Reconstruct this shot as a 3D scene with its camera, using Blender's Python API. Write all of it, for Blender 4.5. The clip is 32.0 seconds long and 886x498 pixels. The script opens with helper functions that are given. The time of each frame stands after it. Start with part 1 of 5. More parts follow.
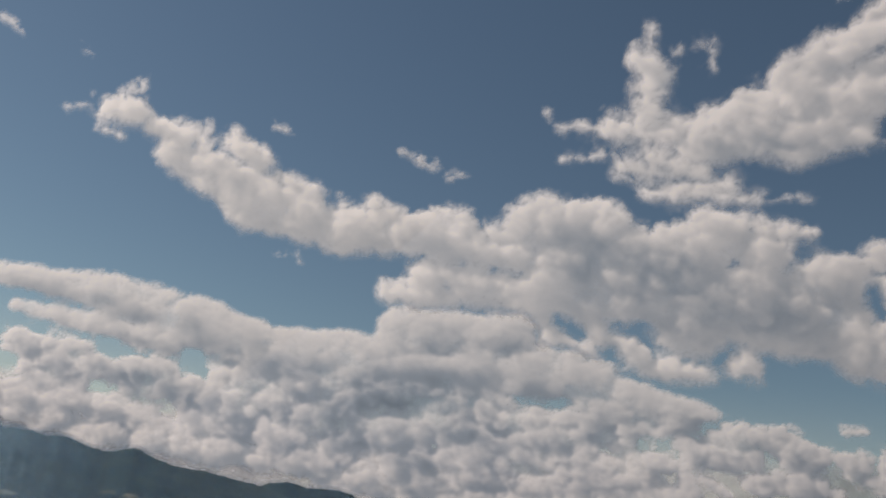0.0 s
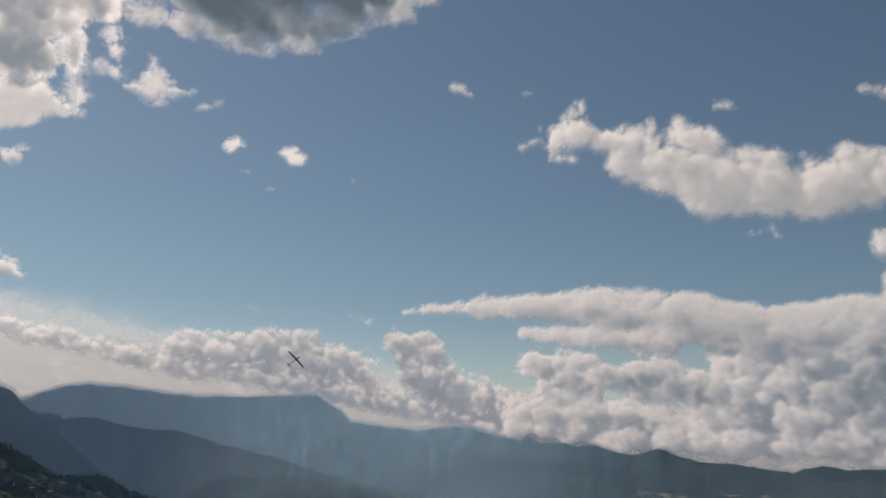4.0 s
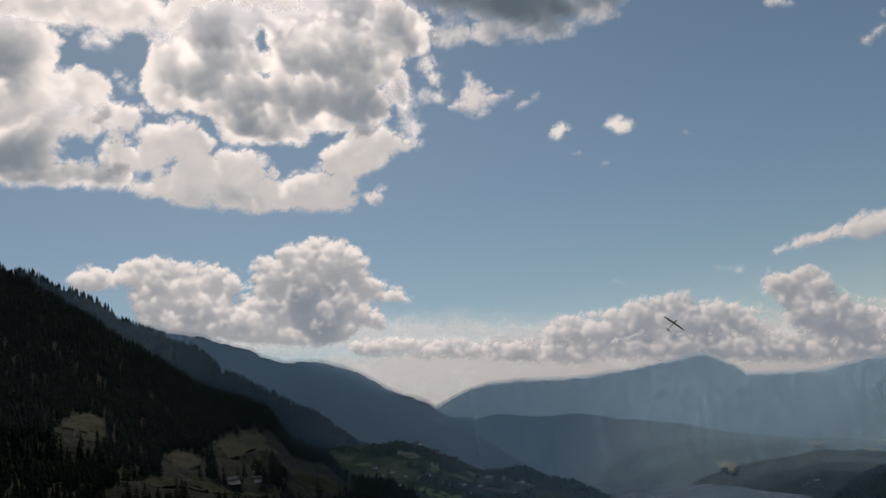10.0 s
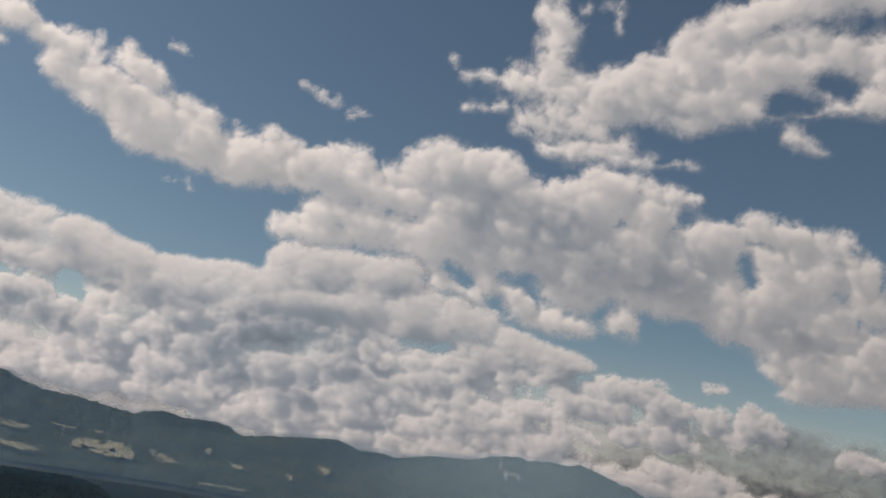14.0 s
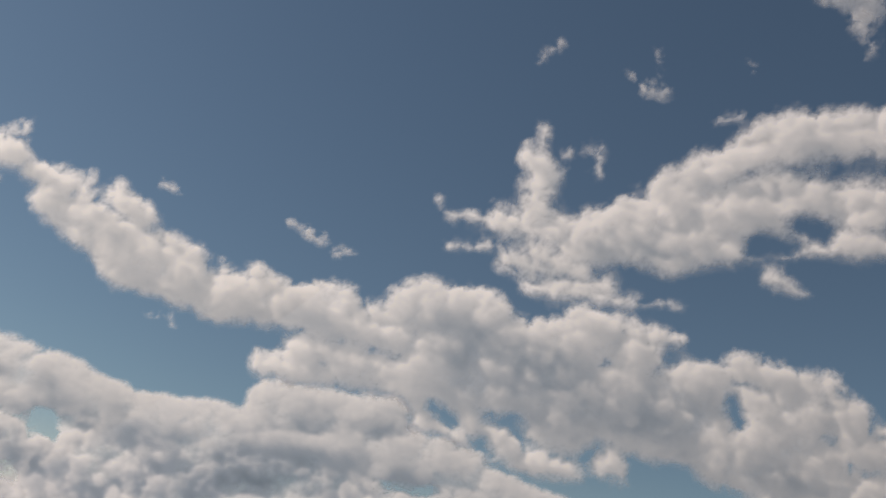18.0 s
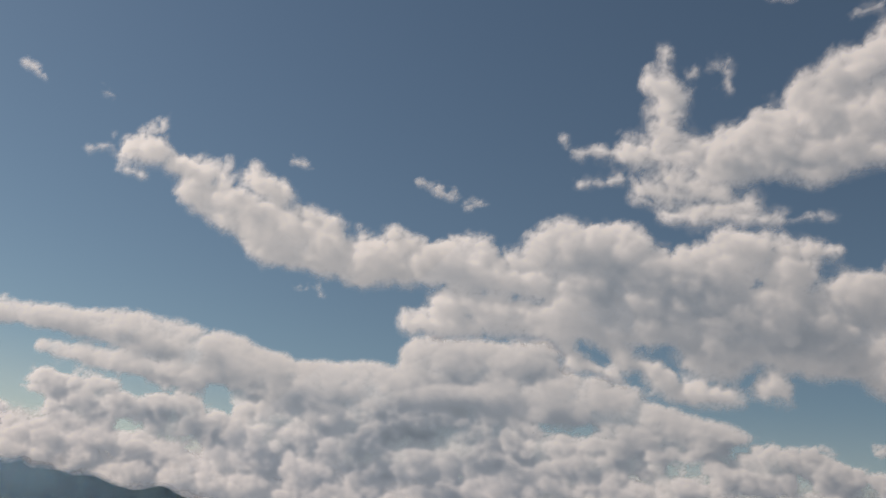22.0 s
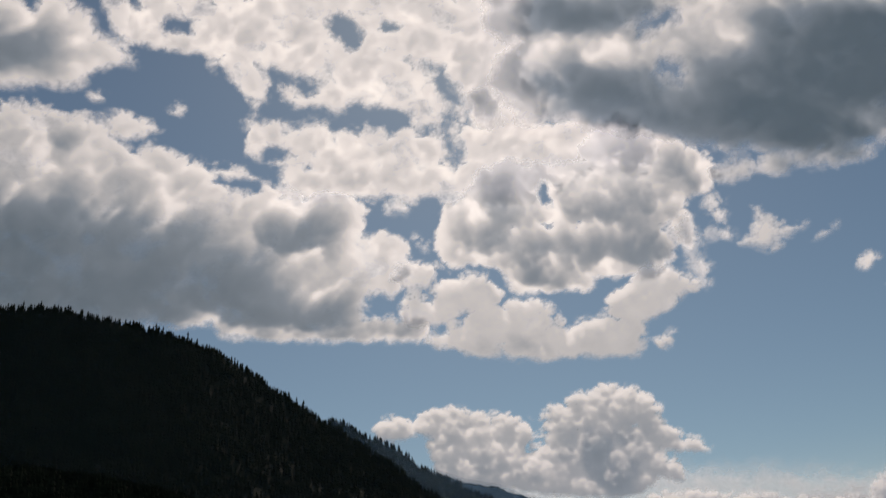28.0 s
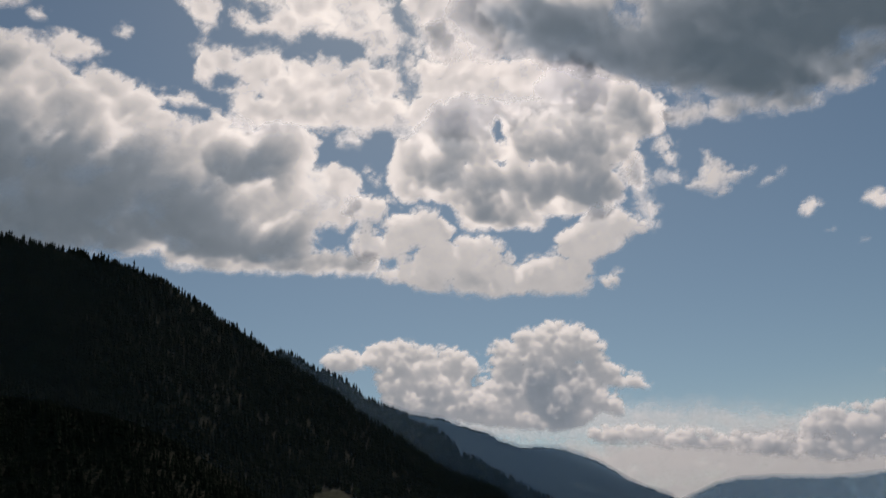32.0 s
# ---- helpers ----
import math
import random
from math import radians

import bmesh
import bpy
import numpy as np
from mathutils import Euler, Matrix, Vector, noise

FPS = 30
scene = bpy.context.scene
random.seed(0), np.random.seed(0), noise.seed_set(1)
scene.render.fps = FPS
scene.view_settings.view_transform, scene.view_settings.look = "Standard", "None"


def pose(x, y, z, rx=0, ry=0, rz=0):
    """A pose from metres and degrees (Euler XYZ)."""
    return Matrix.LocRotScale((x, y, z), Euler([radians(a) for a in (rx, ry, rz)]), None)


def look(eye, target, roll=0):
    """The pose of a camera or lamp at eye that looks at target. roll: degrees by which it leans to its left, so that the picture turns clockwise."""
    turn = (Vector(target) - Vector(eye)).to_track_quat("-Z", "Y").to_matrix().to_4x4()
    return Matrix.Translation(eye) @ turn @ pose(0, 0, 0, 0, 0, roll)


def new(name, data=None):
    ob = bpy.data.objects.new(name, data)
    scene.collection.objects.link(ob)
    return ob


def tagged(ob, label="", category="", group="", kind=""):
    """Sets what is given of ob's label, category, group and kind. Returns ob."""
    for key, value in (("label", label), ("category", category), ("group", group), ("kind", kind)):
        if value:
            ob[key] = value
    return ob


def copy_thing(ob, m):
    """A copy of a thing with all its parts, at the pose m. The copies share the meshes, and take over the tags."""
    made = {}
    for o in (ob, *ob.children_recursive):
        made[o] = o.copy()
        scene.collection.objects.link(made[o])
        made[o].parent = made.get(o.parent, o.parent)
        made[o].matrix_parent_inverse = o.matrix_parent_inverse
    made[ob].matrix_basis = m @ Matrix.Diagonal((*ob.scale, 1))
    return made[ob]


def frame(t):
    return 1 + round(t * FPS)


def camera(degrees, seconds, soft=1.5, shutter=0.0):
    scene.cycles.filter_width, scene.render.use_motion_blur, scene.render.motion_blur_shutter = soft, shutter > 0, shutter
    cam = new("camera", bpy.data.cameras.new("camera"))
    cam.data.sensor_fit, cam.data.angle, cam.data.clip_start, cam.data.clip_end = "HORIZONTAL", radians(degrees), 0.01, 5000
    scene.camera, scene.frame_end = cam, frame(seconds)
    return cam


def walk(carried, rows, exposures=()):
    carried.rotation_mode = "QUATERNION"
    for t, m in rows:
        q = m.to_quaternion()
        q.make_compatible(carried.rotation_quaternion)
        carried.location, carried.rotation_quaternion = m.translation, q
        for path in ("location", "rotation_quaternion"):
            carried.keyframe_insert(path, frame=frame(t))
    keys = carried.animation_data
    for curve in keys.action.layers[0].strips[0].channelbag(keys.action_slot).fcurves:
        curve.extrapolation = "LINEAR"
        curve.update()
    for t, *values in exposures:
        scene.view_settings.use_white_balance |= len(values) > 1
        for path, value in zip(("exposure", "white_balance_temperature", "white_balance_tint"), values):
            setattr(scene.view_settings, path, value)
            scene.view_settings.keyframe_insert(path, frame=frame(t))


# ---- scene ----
# A turn of the head over an alpine lake valley under broken cumulus. The eye stands still on a hillside.
EYE = 120.0  # height above the lake

cam = camera(54.3, 32.0)
PATH = [  # seconds and the turn of the camera in degrees
    (0, 107.40, -7.28, -46.74),
    (0.5, 107.11, -7.33, -44.05),
    (1, 106.77, -6.07, -40.51),
    (1.5, 106.55, -5.23, -35.81),
    (2, 106.08, -4.81, -31.80),
    (2.5, 105.48, -4.09, -27.97),
    (4.5, 104.45, -1.56, -6.09),
    (5, 105.22, -1.08, 2.96),
    (5.5, 106.48, 0.11, 11.69),
    (6, 107.91, 1.06, 20.32),
    (6.5, 109.02, 1.54, 27.31),
    (7, 109.47, 1.83, 30.27),
    (7.5, 109.38, 2.38, 28.99),
    (8, 109.08, 2.82, 25.69),
    (8.5, 108.28, 3.66, 21.73),
    (9, 106.97, 4.58, 18.58),
    (9.5, 105.31, 5.75, 15.44),
    (10, 103.58, 6.58, 12.23),
    (10.5, 101.89, 7.01, 7.55),
    (11, 100.58, 6.72, 0.20),
    (11.5, 100.49, 1.78, -10.58),
    (12, 101.82, -2.13, -24.26),
    (12.5, 102.90, -4.65, -35.58),
    (13, 103.56, -7.19, -45.43),
    (13.5, 104.01, -9.79, -52.84),
    (15.5, 106.25, -8.92, -56.64),
    (16, 107.43, -8.85, -56.74),
    (16.5, 109.11, -8.99, -56.70),
    (17, 110.61, -9.09, -56.61),
    (17.5, 112.10, -9.21, -56.33),
    (18, 114.06, -9.49, -55.86),
    (18.5, 115.59, -9.68, -55.45),
    (19, 116.79, -9.36, -55.21),
    (19.5, 117.39, -9.22, -54.80),
    (20, 116.68, -8.98, -53.84),
    (20.5, 114.46, -8.66, -52.32),
    (21, 112.59, -8.26, -50.40),
    (21.5, 110.69, -7.35, -48.04),
    (22, 109.12, -6.12, -44.93),
    (22.5, 108.14, -5.00, -41.72),
    (23, 107.39, -4.04, -36.92),
    (23.5, 107.13, -3.15, -32.66),
    (24, 107.23, -2.25, -26.76),
    (24.5, 107.46, -1.54, -18.91),
    (25, 106.99, -0.82, -9.12),
    (25.5, 106.39, 0.43, 2.64),
    (26, 107.65, 1.30, 13.52),
    (26.5, 110.33, 0.59, 21.26),
    (28.5, 115.20, 3.53, 32.16),
    (29, 115.14, 4.21, 32.96),
    (29.5, 114.85, 4.26, 33.26),
    (30, 114.36, 3.93, 33.29),
    (30.5, 113.62, 3.41, 32.33),
    (31, 112.61, 3.19, 30.97),
    (31.5, 111.37, 2.93, 29.14),
    (32, 110.33, 2.63, 27.30),
]
EXPOSURES = [(0, -0.26), (2.5, -0.2), (5, -0.24), (9, -0.28), (10.5, -0.18), (13, -0.1), (20, -0.14), (23.5, -0.18), (25.5, -0.28), (32, -0.4)]  # stops
walk(cam, [(t, pose(0, 0, EYE, rx, ry, rz)) for t, rx, ry, rz in PATH], [(t, e, 7800 + 900 * e, 12.5) for t, e in EXPOSURES])

# ---- light ----
SUN_AZ, SUN_EL = -27.0, 43.0
world = bpy.data.worlds.new("sky")
scene.world = world
world.use_nodes = True
wn = world.node_tree
sky = wn.nodes.new("ShaderNodeTexSky")
sky.sky_type, sky.sun_disc = "NISHITA", False
sky.sun_elevation, sky.sun_rotation = radians(SUN_EL), radians(SUN_AZ)
sky.altitude, sky.air_density, sky.dust_density, sky.ozone_density = 800, 1.0, 0.4, 0.6
background = wn.nodes["Background"]
background.inputs["Strength"].default_value = 0.07
clean_air = wn.nodes.new("ShaderNodeMix")
clean_air.data_type, clean_air.blend_type = "RGBA", "MULTIPLY"
clean_air.inputs["Factor"].default_value = 1.0
clean_air.inputs[7].default_value = (0.83, 0.972, 1.0, 1)
wn.links.new(sky.outputs[0], clean_air.inputs[6])
wn.links.new(clean_air.outputs[2], background.inputs["Color"])

SUN_WAY = Vector((math.sin(radians(SUN_AZ)) * math.cos(radians(SUN_EL)),
                  math.cos(radians(SUN_AZ)) * math.cos(radians(SUN_EL)), math.sin(radians(SUN_EL))))
sun = new("sun", bpy.data.lights.new("sun", "SUN"))
scene.cycles.transparent_max_bounces = 24
sun.data.energy, sun.data.angle, sun.data.color = 3.5, radians(6.0), (1.0, 0.895, 0.83)
sun.matrix_world = look(SUN_WAY * 100, (0, 0, 0))


# ---- materials ----
def material(name):
    m = bpy.data.materials.new(name)
    m.use_nodes = True
    m.node_tree.nodes.clear()
    return m, m.node_tree.nodes, m.node_tree.links


def node(ns, kind, **values):
    n = ns.new(kind)
    for key, value in values.items():
        n.inputs[key.replace("_", " ")].default_value = value
    return n


def ramp(ns, stops):
    r = ns.new("ShaderNodeValToRGB")
    while len(r.color_ramp.elements) < len(stops):
        r.color_ramp.elements.new(0.5)
    for e, (p, c) in zip(r.color_ramp.elements, stops):
        e.position, e.color = p, (*c, 1) if len(c) == 3 else c
    return r


def rough_ground(name, stops, scale, fine, bump=0.6, rough=0.95):
    """A rough matt surface in mottled colours at two scales, with relief."""
    m, ns, ln = material(name)
    out, bsdf = ns.new("ShaderNodeOutputMaterial"), node(ns, "ShaderNodeBsdfPrincipled", Roughness=rough)
    bsdf.inputs["Specular IOR Level"].default_value = 0.1
    place = ns.new("ShaderNodeNewGeometry")
    big = node(ns, "ShaderNodeTexNoise", Scale=scale, Detail=6.0, Roughness=0.6)
    small = node(ns, "ShaderNodeTexNoise", Scale=fine, Detail=3.0, Roughness=0.7)
    mix = ns.new("ShaderNodeMath")
    mix.operation = "MULTIPLY_ADD"
    mix.inputs[1].default_value = 0.45
    half = ns.new("ShaderNodeMath")
    half.operation = "MULTIPLY_ADD"
    half.inputs[1].default_value, half.inputs[2].default_value = 0.55, 0.0
    colours = ramp(ns, stops)
    relief = node(ns, "ShaderNodeBump", Strength=bump, Distance=6.0)
    for tex in (big, small):
        ln.new(place.outputs["Position"], tex.inputs["Vector"])
    ln.new(big.outputs["Fac"], half.inputs[0])
    ln.new(small.outputs["Fac"], mix.inputs[0])
    ln.new(half.outputs[0], mix.inputs[2])
    ln.new(mix.outputs[0], colours.inputs[0])
    ln.new(colours.outputs[0], bsdf.inputs["Base Color"])
    ln.new(small.outputs["Fac"], relief.inputs["Height"])
    ln.new(relief.outputs[0], bsdf.inputs["Normal"])
    ln.new(bsdf.outputs[0], out.inputs[0])
    return m


# near black: the cloud shade over the slope is put into this colour
SHADED_FOREST_FLOOR = rough_ground("shaded_forest_floor", [(0.35, (0.008, 0.013, 0.007)), (0.55, (0.013, 0.02, 0.01)), (0.7, (0.02, 0.027, 0.014))], 0.01, 0.12)
FOREST = rough_ground("far_forest", [(0.34, (0.016, 0.027, 0.018)), (0.5, (0.036, 0.054, 0.034)), (0.66, (0.085, 0.105, 0.06))], 0.006, 0.06, 1.0)
MEADOW = rough_ground("meadow", [(0.3, (0.13, 0.18, 0.055)), (0.5, (0.19, 0.24, 0.08)), (0.7, (0.25, 0.25, 0.1))], 0.008, 0.3, 0.3)
FARMLAND = rough_ground("hedged_farmland", [(0.36, (0.035, 0.047, 0.024)), (0.5, (0.075, 0.09, 0.042)), (0.62, (0.13, 0.14, 0.065))], 0.012, 0.06, 0.5)
DRY_MEADOW = rough_ground("dry_meadow", [(0.3, (0.14, 0.11, 0.055)), (0.5, (0.2, 0.15, 0.08)), (0.7, (0.17, 0.17, 0.08))], 0.012, 0.3, 0.3)
# darker copy of the meadow, with shade put into its colour
SHADED_MEADOW = rough_ground("shaded_meadow", [(0.3, (0.027, 0.037, 0.015)), (0.5, (0.04, 0.046, 0.02)), (0.7, (0.056, 0.05, 0.025))], 0.012, 0.3, 0.3)
FIELD = rough_ground("ripe_field", [(0.3, (0.15, 0.16, 0.08)), (0.5, (0.26, 0.24, 0.14)), (0.7, (0.2, 0.22, 0.11))], 0.008, 0.05, 0.2)
# lighter copy of the ripe field: sunlight put into the colour of far fields
SUNLIT_FIELD = rough_ground("sunlit_field", [(0.3, (0.27, 0.27, 0.17)), (0.5, (0.38, 0.36, 0.25)), (0.7, (0.24, 0.26, 0.15))], 0.008, 0.05, 0.2)
ROCK = rough_ground("bare_rock", [(0.3, (0.2, 0.2, 0.19)), (0.5, (0.32, 0.31, 0.29)), (0.7, (0.42, 0.41, 0.38))], 0.02, 0.2, 0.8)
# spruce green darkened, with the slope's cloud shade put into it
SHADED_NEEDLES = rough_ground("shaded_needles", [(0.3, (0.009, 0.014, 0.0085)), (0.5, (0.015, 0.023, 0.012)), (0.7, (0.022, 0.032, 0.016))], 0.03, 0.6, 0.5)
LEAVES = rough_ground("leaves", [(0.3, (0.03, 0.046, 0.022)), (0.5, (0.054, 0.076, 0.034)), (0.7, (0.085, 0.105, 0.048))], 0.03, 0.6, 0.5)
BARK = rough_ground("bark", [(0.3, (0.04, 0.03, 0.022)), (0.5, (0.08, 0.06, 0.045)), (0.7, (0.12, 0.09, 0.07))], 0.8, 4.0, 0.6)


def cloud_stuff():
    """Cloud: white droplets that scatter the sun's light evenly round them, and the sky's. Shade baked into the
    vertices dims the sun's part.
    """
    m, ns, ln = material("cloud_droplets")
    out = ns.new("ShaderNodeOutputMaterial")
    cover, baked_shade = ns.new("ShaderNodeAttribute"), ns.new("ShaderNodeAttribute")
    cover.attribute_name, baked_shade.attribute_name = "cover", "baked_shade"
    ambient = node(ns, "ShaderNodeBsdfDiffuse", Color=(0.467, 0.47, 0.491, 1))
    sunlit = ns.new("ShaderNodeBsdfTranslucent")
    # colours of the baked shade, bluer as it darkens
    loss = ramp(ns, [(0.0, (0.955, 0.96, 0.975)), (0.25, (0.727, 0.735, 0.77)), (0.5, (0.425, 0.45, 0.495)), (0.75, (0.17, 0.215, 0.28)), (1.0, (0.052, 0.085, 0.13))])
    place = ns.new("ShaderNodeNewGeometry")
    wisps = node(ns, "ShaderNodeTexNoise", Scale=0.015, Detail=7.0, Roughness=0.62, Distortion=0.6)
    ln.new(place.outputs["Position"], wisps.inputs["Vector"])
    def maths(kind, a, b, c=None):
        m_ = ns.new("ShaderNodeMath")
        m_.operation = kind
        for socket, value in zip(m_.inputs, (a, b, c)):
            if value is None:
                continue
            if isinstance(value, (int, float)):
                socket.default_value = value
            else:
                ln.new(value, socket)
        return m_.outputs[0]
    swing = maths("SUBTRACT", wisps.outputs["Fac"], 0.5)
    c = cover.outputs["Fac"]
    thinness = maths("MULTIPLY", maths("MULTIPLY", c, maths("SUBTRACT", 1.02, c)), 4.0)
    torn_cover = maths("MULTIPLY_ADD", thinness, swing, c)
    torn_cover = maths("MINIMUM", maths("MAXIMUM", torn_cover, 0.0), 1.0)
    marbled = maths("MULTIPLY_ADD", swing, 0.1, baked_shade.outputs["Fac"])
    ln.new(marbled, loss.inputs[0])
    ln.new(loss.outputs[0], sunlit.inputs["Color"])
    both = ns.new("ShaderNodeAddShader")
    clear = ns.new("ShaderNodeBsdfTransparent")
    edge = ns.new("ShaderNodeMixShader")
    ln.new(ambient.outputs[0], both.inputs[0])
    ln.new(sunlit.outputs[0], both.inputs[1])
    ln.new(torn_cover, edge.inputs["Fac"])
    ln.new(clear.outputs[0], edge.inputs[1])
    ln.new(both.outputs[0], edge.inputs[2])
    ln.new(edge.outputs[0], out.inputs[0])
    return m


CLOUD = cloud_stuff()


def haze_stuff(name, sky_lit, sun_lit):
    """Thin haze as a tint painted on see-through sheets, which take skylight and some of the sun."""
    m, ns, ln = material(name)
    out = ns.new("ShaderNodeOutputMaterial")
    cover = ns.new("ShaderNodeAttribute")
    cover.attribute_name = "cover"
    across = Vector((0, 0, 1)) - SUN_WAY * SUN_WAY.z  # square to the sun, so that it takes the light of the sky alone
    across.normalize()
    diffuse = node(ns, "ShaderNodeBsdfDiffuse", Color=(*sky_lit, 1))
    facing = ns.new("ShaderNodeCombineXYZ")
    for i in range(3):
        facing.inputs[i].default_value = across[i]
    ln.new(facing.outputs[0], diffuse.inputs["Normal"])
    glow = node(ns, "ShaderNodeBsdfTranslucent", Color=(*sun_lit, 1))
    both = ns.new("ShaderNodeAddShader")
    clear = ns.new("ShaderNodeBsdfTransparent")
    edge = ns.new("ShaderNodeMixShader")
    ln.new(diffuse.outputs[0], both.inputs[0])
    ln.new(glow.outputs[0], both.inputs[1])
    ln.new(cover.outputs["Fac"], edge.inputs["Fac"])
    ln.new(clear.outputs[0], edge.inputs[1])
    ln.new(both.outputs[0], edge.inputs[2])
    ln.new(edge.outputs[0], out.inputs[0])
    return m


# blue of the distance, put into the sheets' colour
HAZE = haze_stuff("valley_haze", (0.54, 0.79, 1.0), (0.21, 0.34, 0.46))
PALE_HAZE = haze_stuff("horizon_haze", (0.4, 0.42, 0.44), (0.66, 0.64, 0.61))


def water_stuff():
    m, ns, ln = material("lake_water")
    out = ns.new("ShaderNodeOutputMaterial")
    bsdf = node(ns, "ShaderNodeBsdfPrincipled", Base_Color=(0.03, 0.05, 0.06, 1), Roughness=0.12)
    place = ns.new("ShaderNodeNewGeometry")
    waves = node(ns, "ShaderNodeTexNoise", Scale=0.12, Detail=6.0, Roughness=0.7)
    streaks = node(ns, "ShaderNodeTexNoise", Scale=0.004, Detail=3.0)
    relief = node(ns, "ShaderNodeBump", Strength=0.3, Distance=1.5)
    gloss = ns.new("ShaderNodeMapRange")
    gloss.inputs[1].default_value, gloss.inputs[2].default_value = 0.35, 0.65
    gloss.inputs[3].default_value, gloss.inputs[4].default_value = 0.08, 0.3
    for tex in (waves, streaks):
        ln.new(place.outputs["Position"], tex.inputs["Vector"])
    ln.new(waves.outputs["Fac"], relief.inputs["Height"])
    ln.new(streaks.outputs["Fac"], gloss.inputs[0])
    ln.new(gloss.outputs[0], bsdf.inputs["Roughness"])
    ln.new(relief.outputs[0], bsdf.inputs["Normal"])
    ln.new(bsdf.outputs[0], out.inputs[0])
    return m


WATER = water_stuff()


# ---- shaping helpers ----
def hashed(ix, iy, seed):
    h = (ix.astype(np.int64) * 374761393 + iy.astype(np.int64) * 668265263 + seed * 1442695041) & 0xFFFFFFFF
    h = ((h ^ (h >> 13)) * 1274126177) & 0xFFFFFFFF
    return ((h ^ (h >> 16)) & 0xFFFF) / 65535.0 * 2 * np.pi


def ripple(x, y, seed=0):
    """Gradient noise, about -0.7 to 0.7."""
    ix, iy = np.floor(x), np.floor(y)
    fx, fy = x - ix, y - iy
    u, v = fx * fx * fx * (fx * (fx * 6 - 15) + 10), fy * fy * fy * (fy * (fy * 6 - 15) + 10)

    def corner(dx, dy):
        a = hashed(ix + dx, iy + dy, seed)
        return np.cos(a) * (fx - dx) + np.sin(a) * (fy - dy)
    low = corner(0, 0) * (1 - u) + corner(1, 0) * u
    high = corner(0, 1) * (1 - u) + corner(1, 1) * u
    return low * (1 - v) + high * v


def fbm(x, y, octaves=5, seed=0, gain=0.5):
    total, weight, norm = 0.0, 1.0, 0.0
    for i in range(octaves):
        total = total + weight * ripple(x * 2.03 ** i + 17.3 * i, y * 2.03 ** i - 9.1 * i, seed + i)
        norm += weight
        weight *= gain
    return total / norm


def domes(x, y, seed=0):
    """Round heads of many sizes packed side by side, 0 in the creases to 1 on top."""
    ix, iy = np.floor(x), np.floor(y)
    best = np.zeros_like(x)
    for dx in (-1, 0, 1):
        for dy in (-1, 0, 1):
            a, c = hashed(ix + dx, iy + dy, seed), hashed(ix + dx, iy + dy, seed + 500)
            px, py, size = ix + dx + a / (2 * np.pi), iy + dy + c / (2 * np.pi), 0.62 + 0.4 * ((a * 7.13) % 1.0)
            best = np.maximum(best, size * np.sqrt(np.clip(1 - ((x - px) ** 2 + (y - py) ** 2) / size ** 2, 0, 1)))
    return best


def puffs(x, y, octaves=4, seed=0, gain=0.5):
    """Heads upon heads, as cumulus clouds have them, 0 to about 1."""
    total, weight, norm = 0.0, 1.0, 0.0
    for i in range(octaves):
        total = total + weight * domes(x * 2.2 ** i + 5.7 * i, y * 2.2 ** i + 3.3 * i, seed + i)
        norm += weight
        weight *= gain
    return total / norm


def step(a, b, x):
    s = np.clip((x - a) / (b - a), 0, 1)
    return s * s * (3 - 2 * s)


def grid_mesh(name, points, keep, uv_shape, attributes=(), smooth=True):
    """A mesh from a grid of places (rows x columns x 3) with the cells where keep is true."""
    rows, columns = uv_shape
    index = np.arange(rows * columns).reshape(rows, columns)
    cells = np.stack([index[:-1, :-1], index[:-1, 1:], index[1:, 1:], index[1:, :-1]], -1)[keep]
    used = np.zeros(rows * columns, bool)
    used[cells.ravel()] = True
    where = np.cumsum(used) - 1
    mesh = bpy.data.meshes.new(name)
    flat = points.reshape(-1, 3)[used]
    mesh.vertices.add(len(flat))
    mesh.vertices.foreach_set("co", flat.astype(np.float32).ravel())
    n = len(cells)
    mesh.loops.add(n * 4)
    mesh.loops.foreach_set("vertex_index", where[cells].astype(np.int32).ravel())
    mesh.polygons.add(n)
    mesh.polygons.foreach_set("loop_start", np.arange(0, n * 4, 4, dtype=np.int32))
    mesh.polygons.foreach_set("use_smooth", np.full(n, smooth))
    for key, values in attributes:
        a = mesh.attributes.new(key, "FLOAT", "POINT")
        a.data.foreach_set("value", values.ravel()[used].astype(np.float32))
    mesh.update()
    mesh.validate()
    return mesh


def aim(az, el):
    a, e = np.radians(az), np.radians(el)
    return np.stack([np.sin(a) * np.cos(e), np.cos(a) * np.cos(e), np.sin(e)], -1)


# ---- the shapes of the hills: skylines as bearing and elevation seen from the eye ----
NEAR_LINE = [
    (-58.6, 19.97), (-56.7, 20.30), (-55.0, 20.27), (-53.3, 20.04), (-51.5, 19.87), (-50.1, 19.54), (-48.3, 19.25), (-46.4, 18.72),
    (-44.5, 17.91), (-43.4, 17.34), (-42.2, 16.53), (-40.7, 15.54), (-38.8, 14.39), (-36.9, 13.29), (-35.3, 12.17), (-33.5, 10.97),
    (-31.6, 9.54), (-29.4, 7.95), (-26.7, 5.91), (-25.8, 5.61), (-24.9, 5.20), (-24.0, 4.95), (-23.4, 4.63), (-23.0, 4.11),
    (-22.4, 3.27), (-21.8, 2.20), (-20.7, 1.63), (-19.7, 1.38), (-19.1, 0.53), (-18.2, -0.51), (-16.9, -1.12), (-15.6, -1.46),
    (-14.9, -2.16), (-14.3, -2.73), (-13.3, -3.54),
]
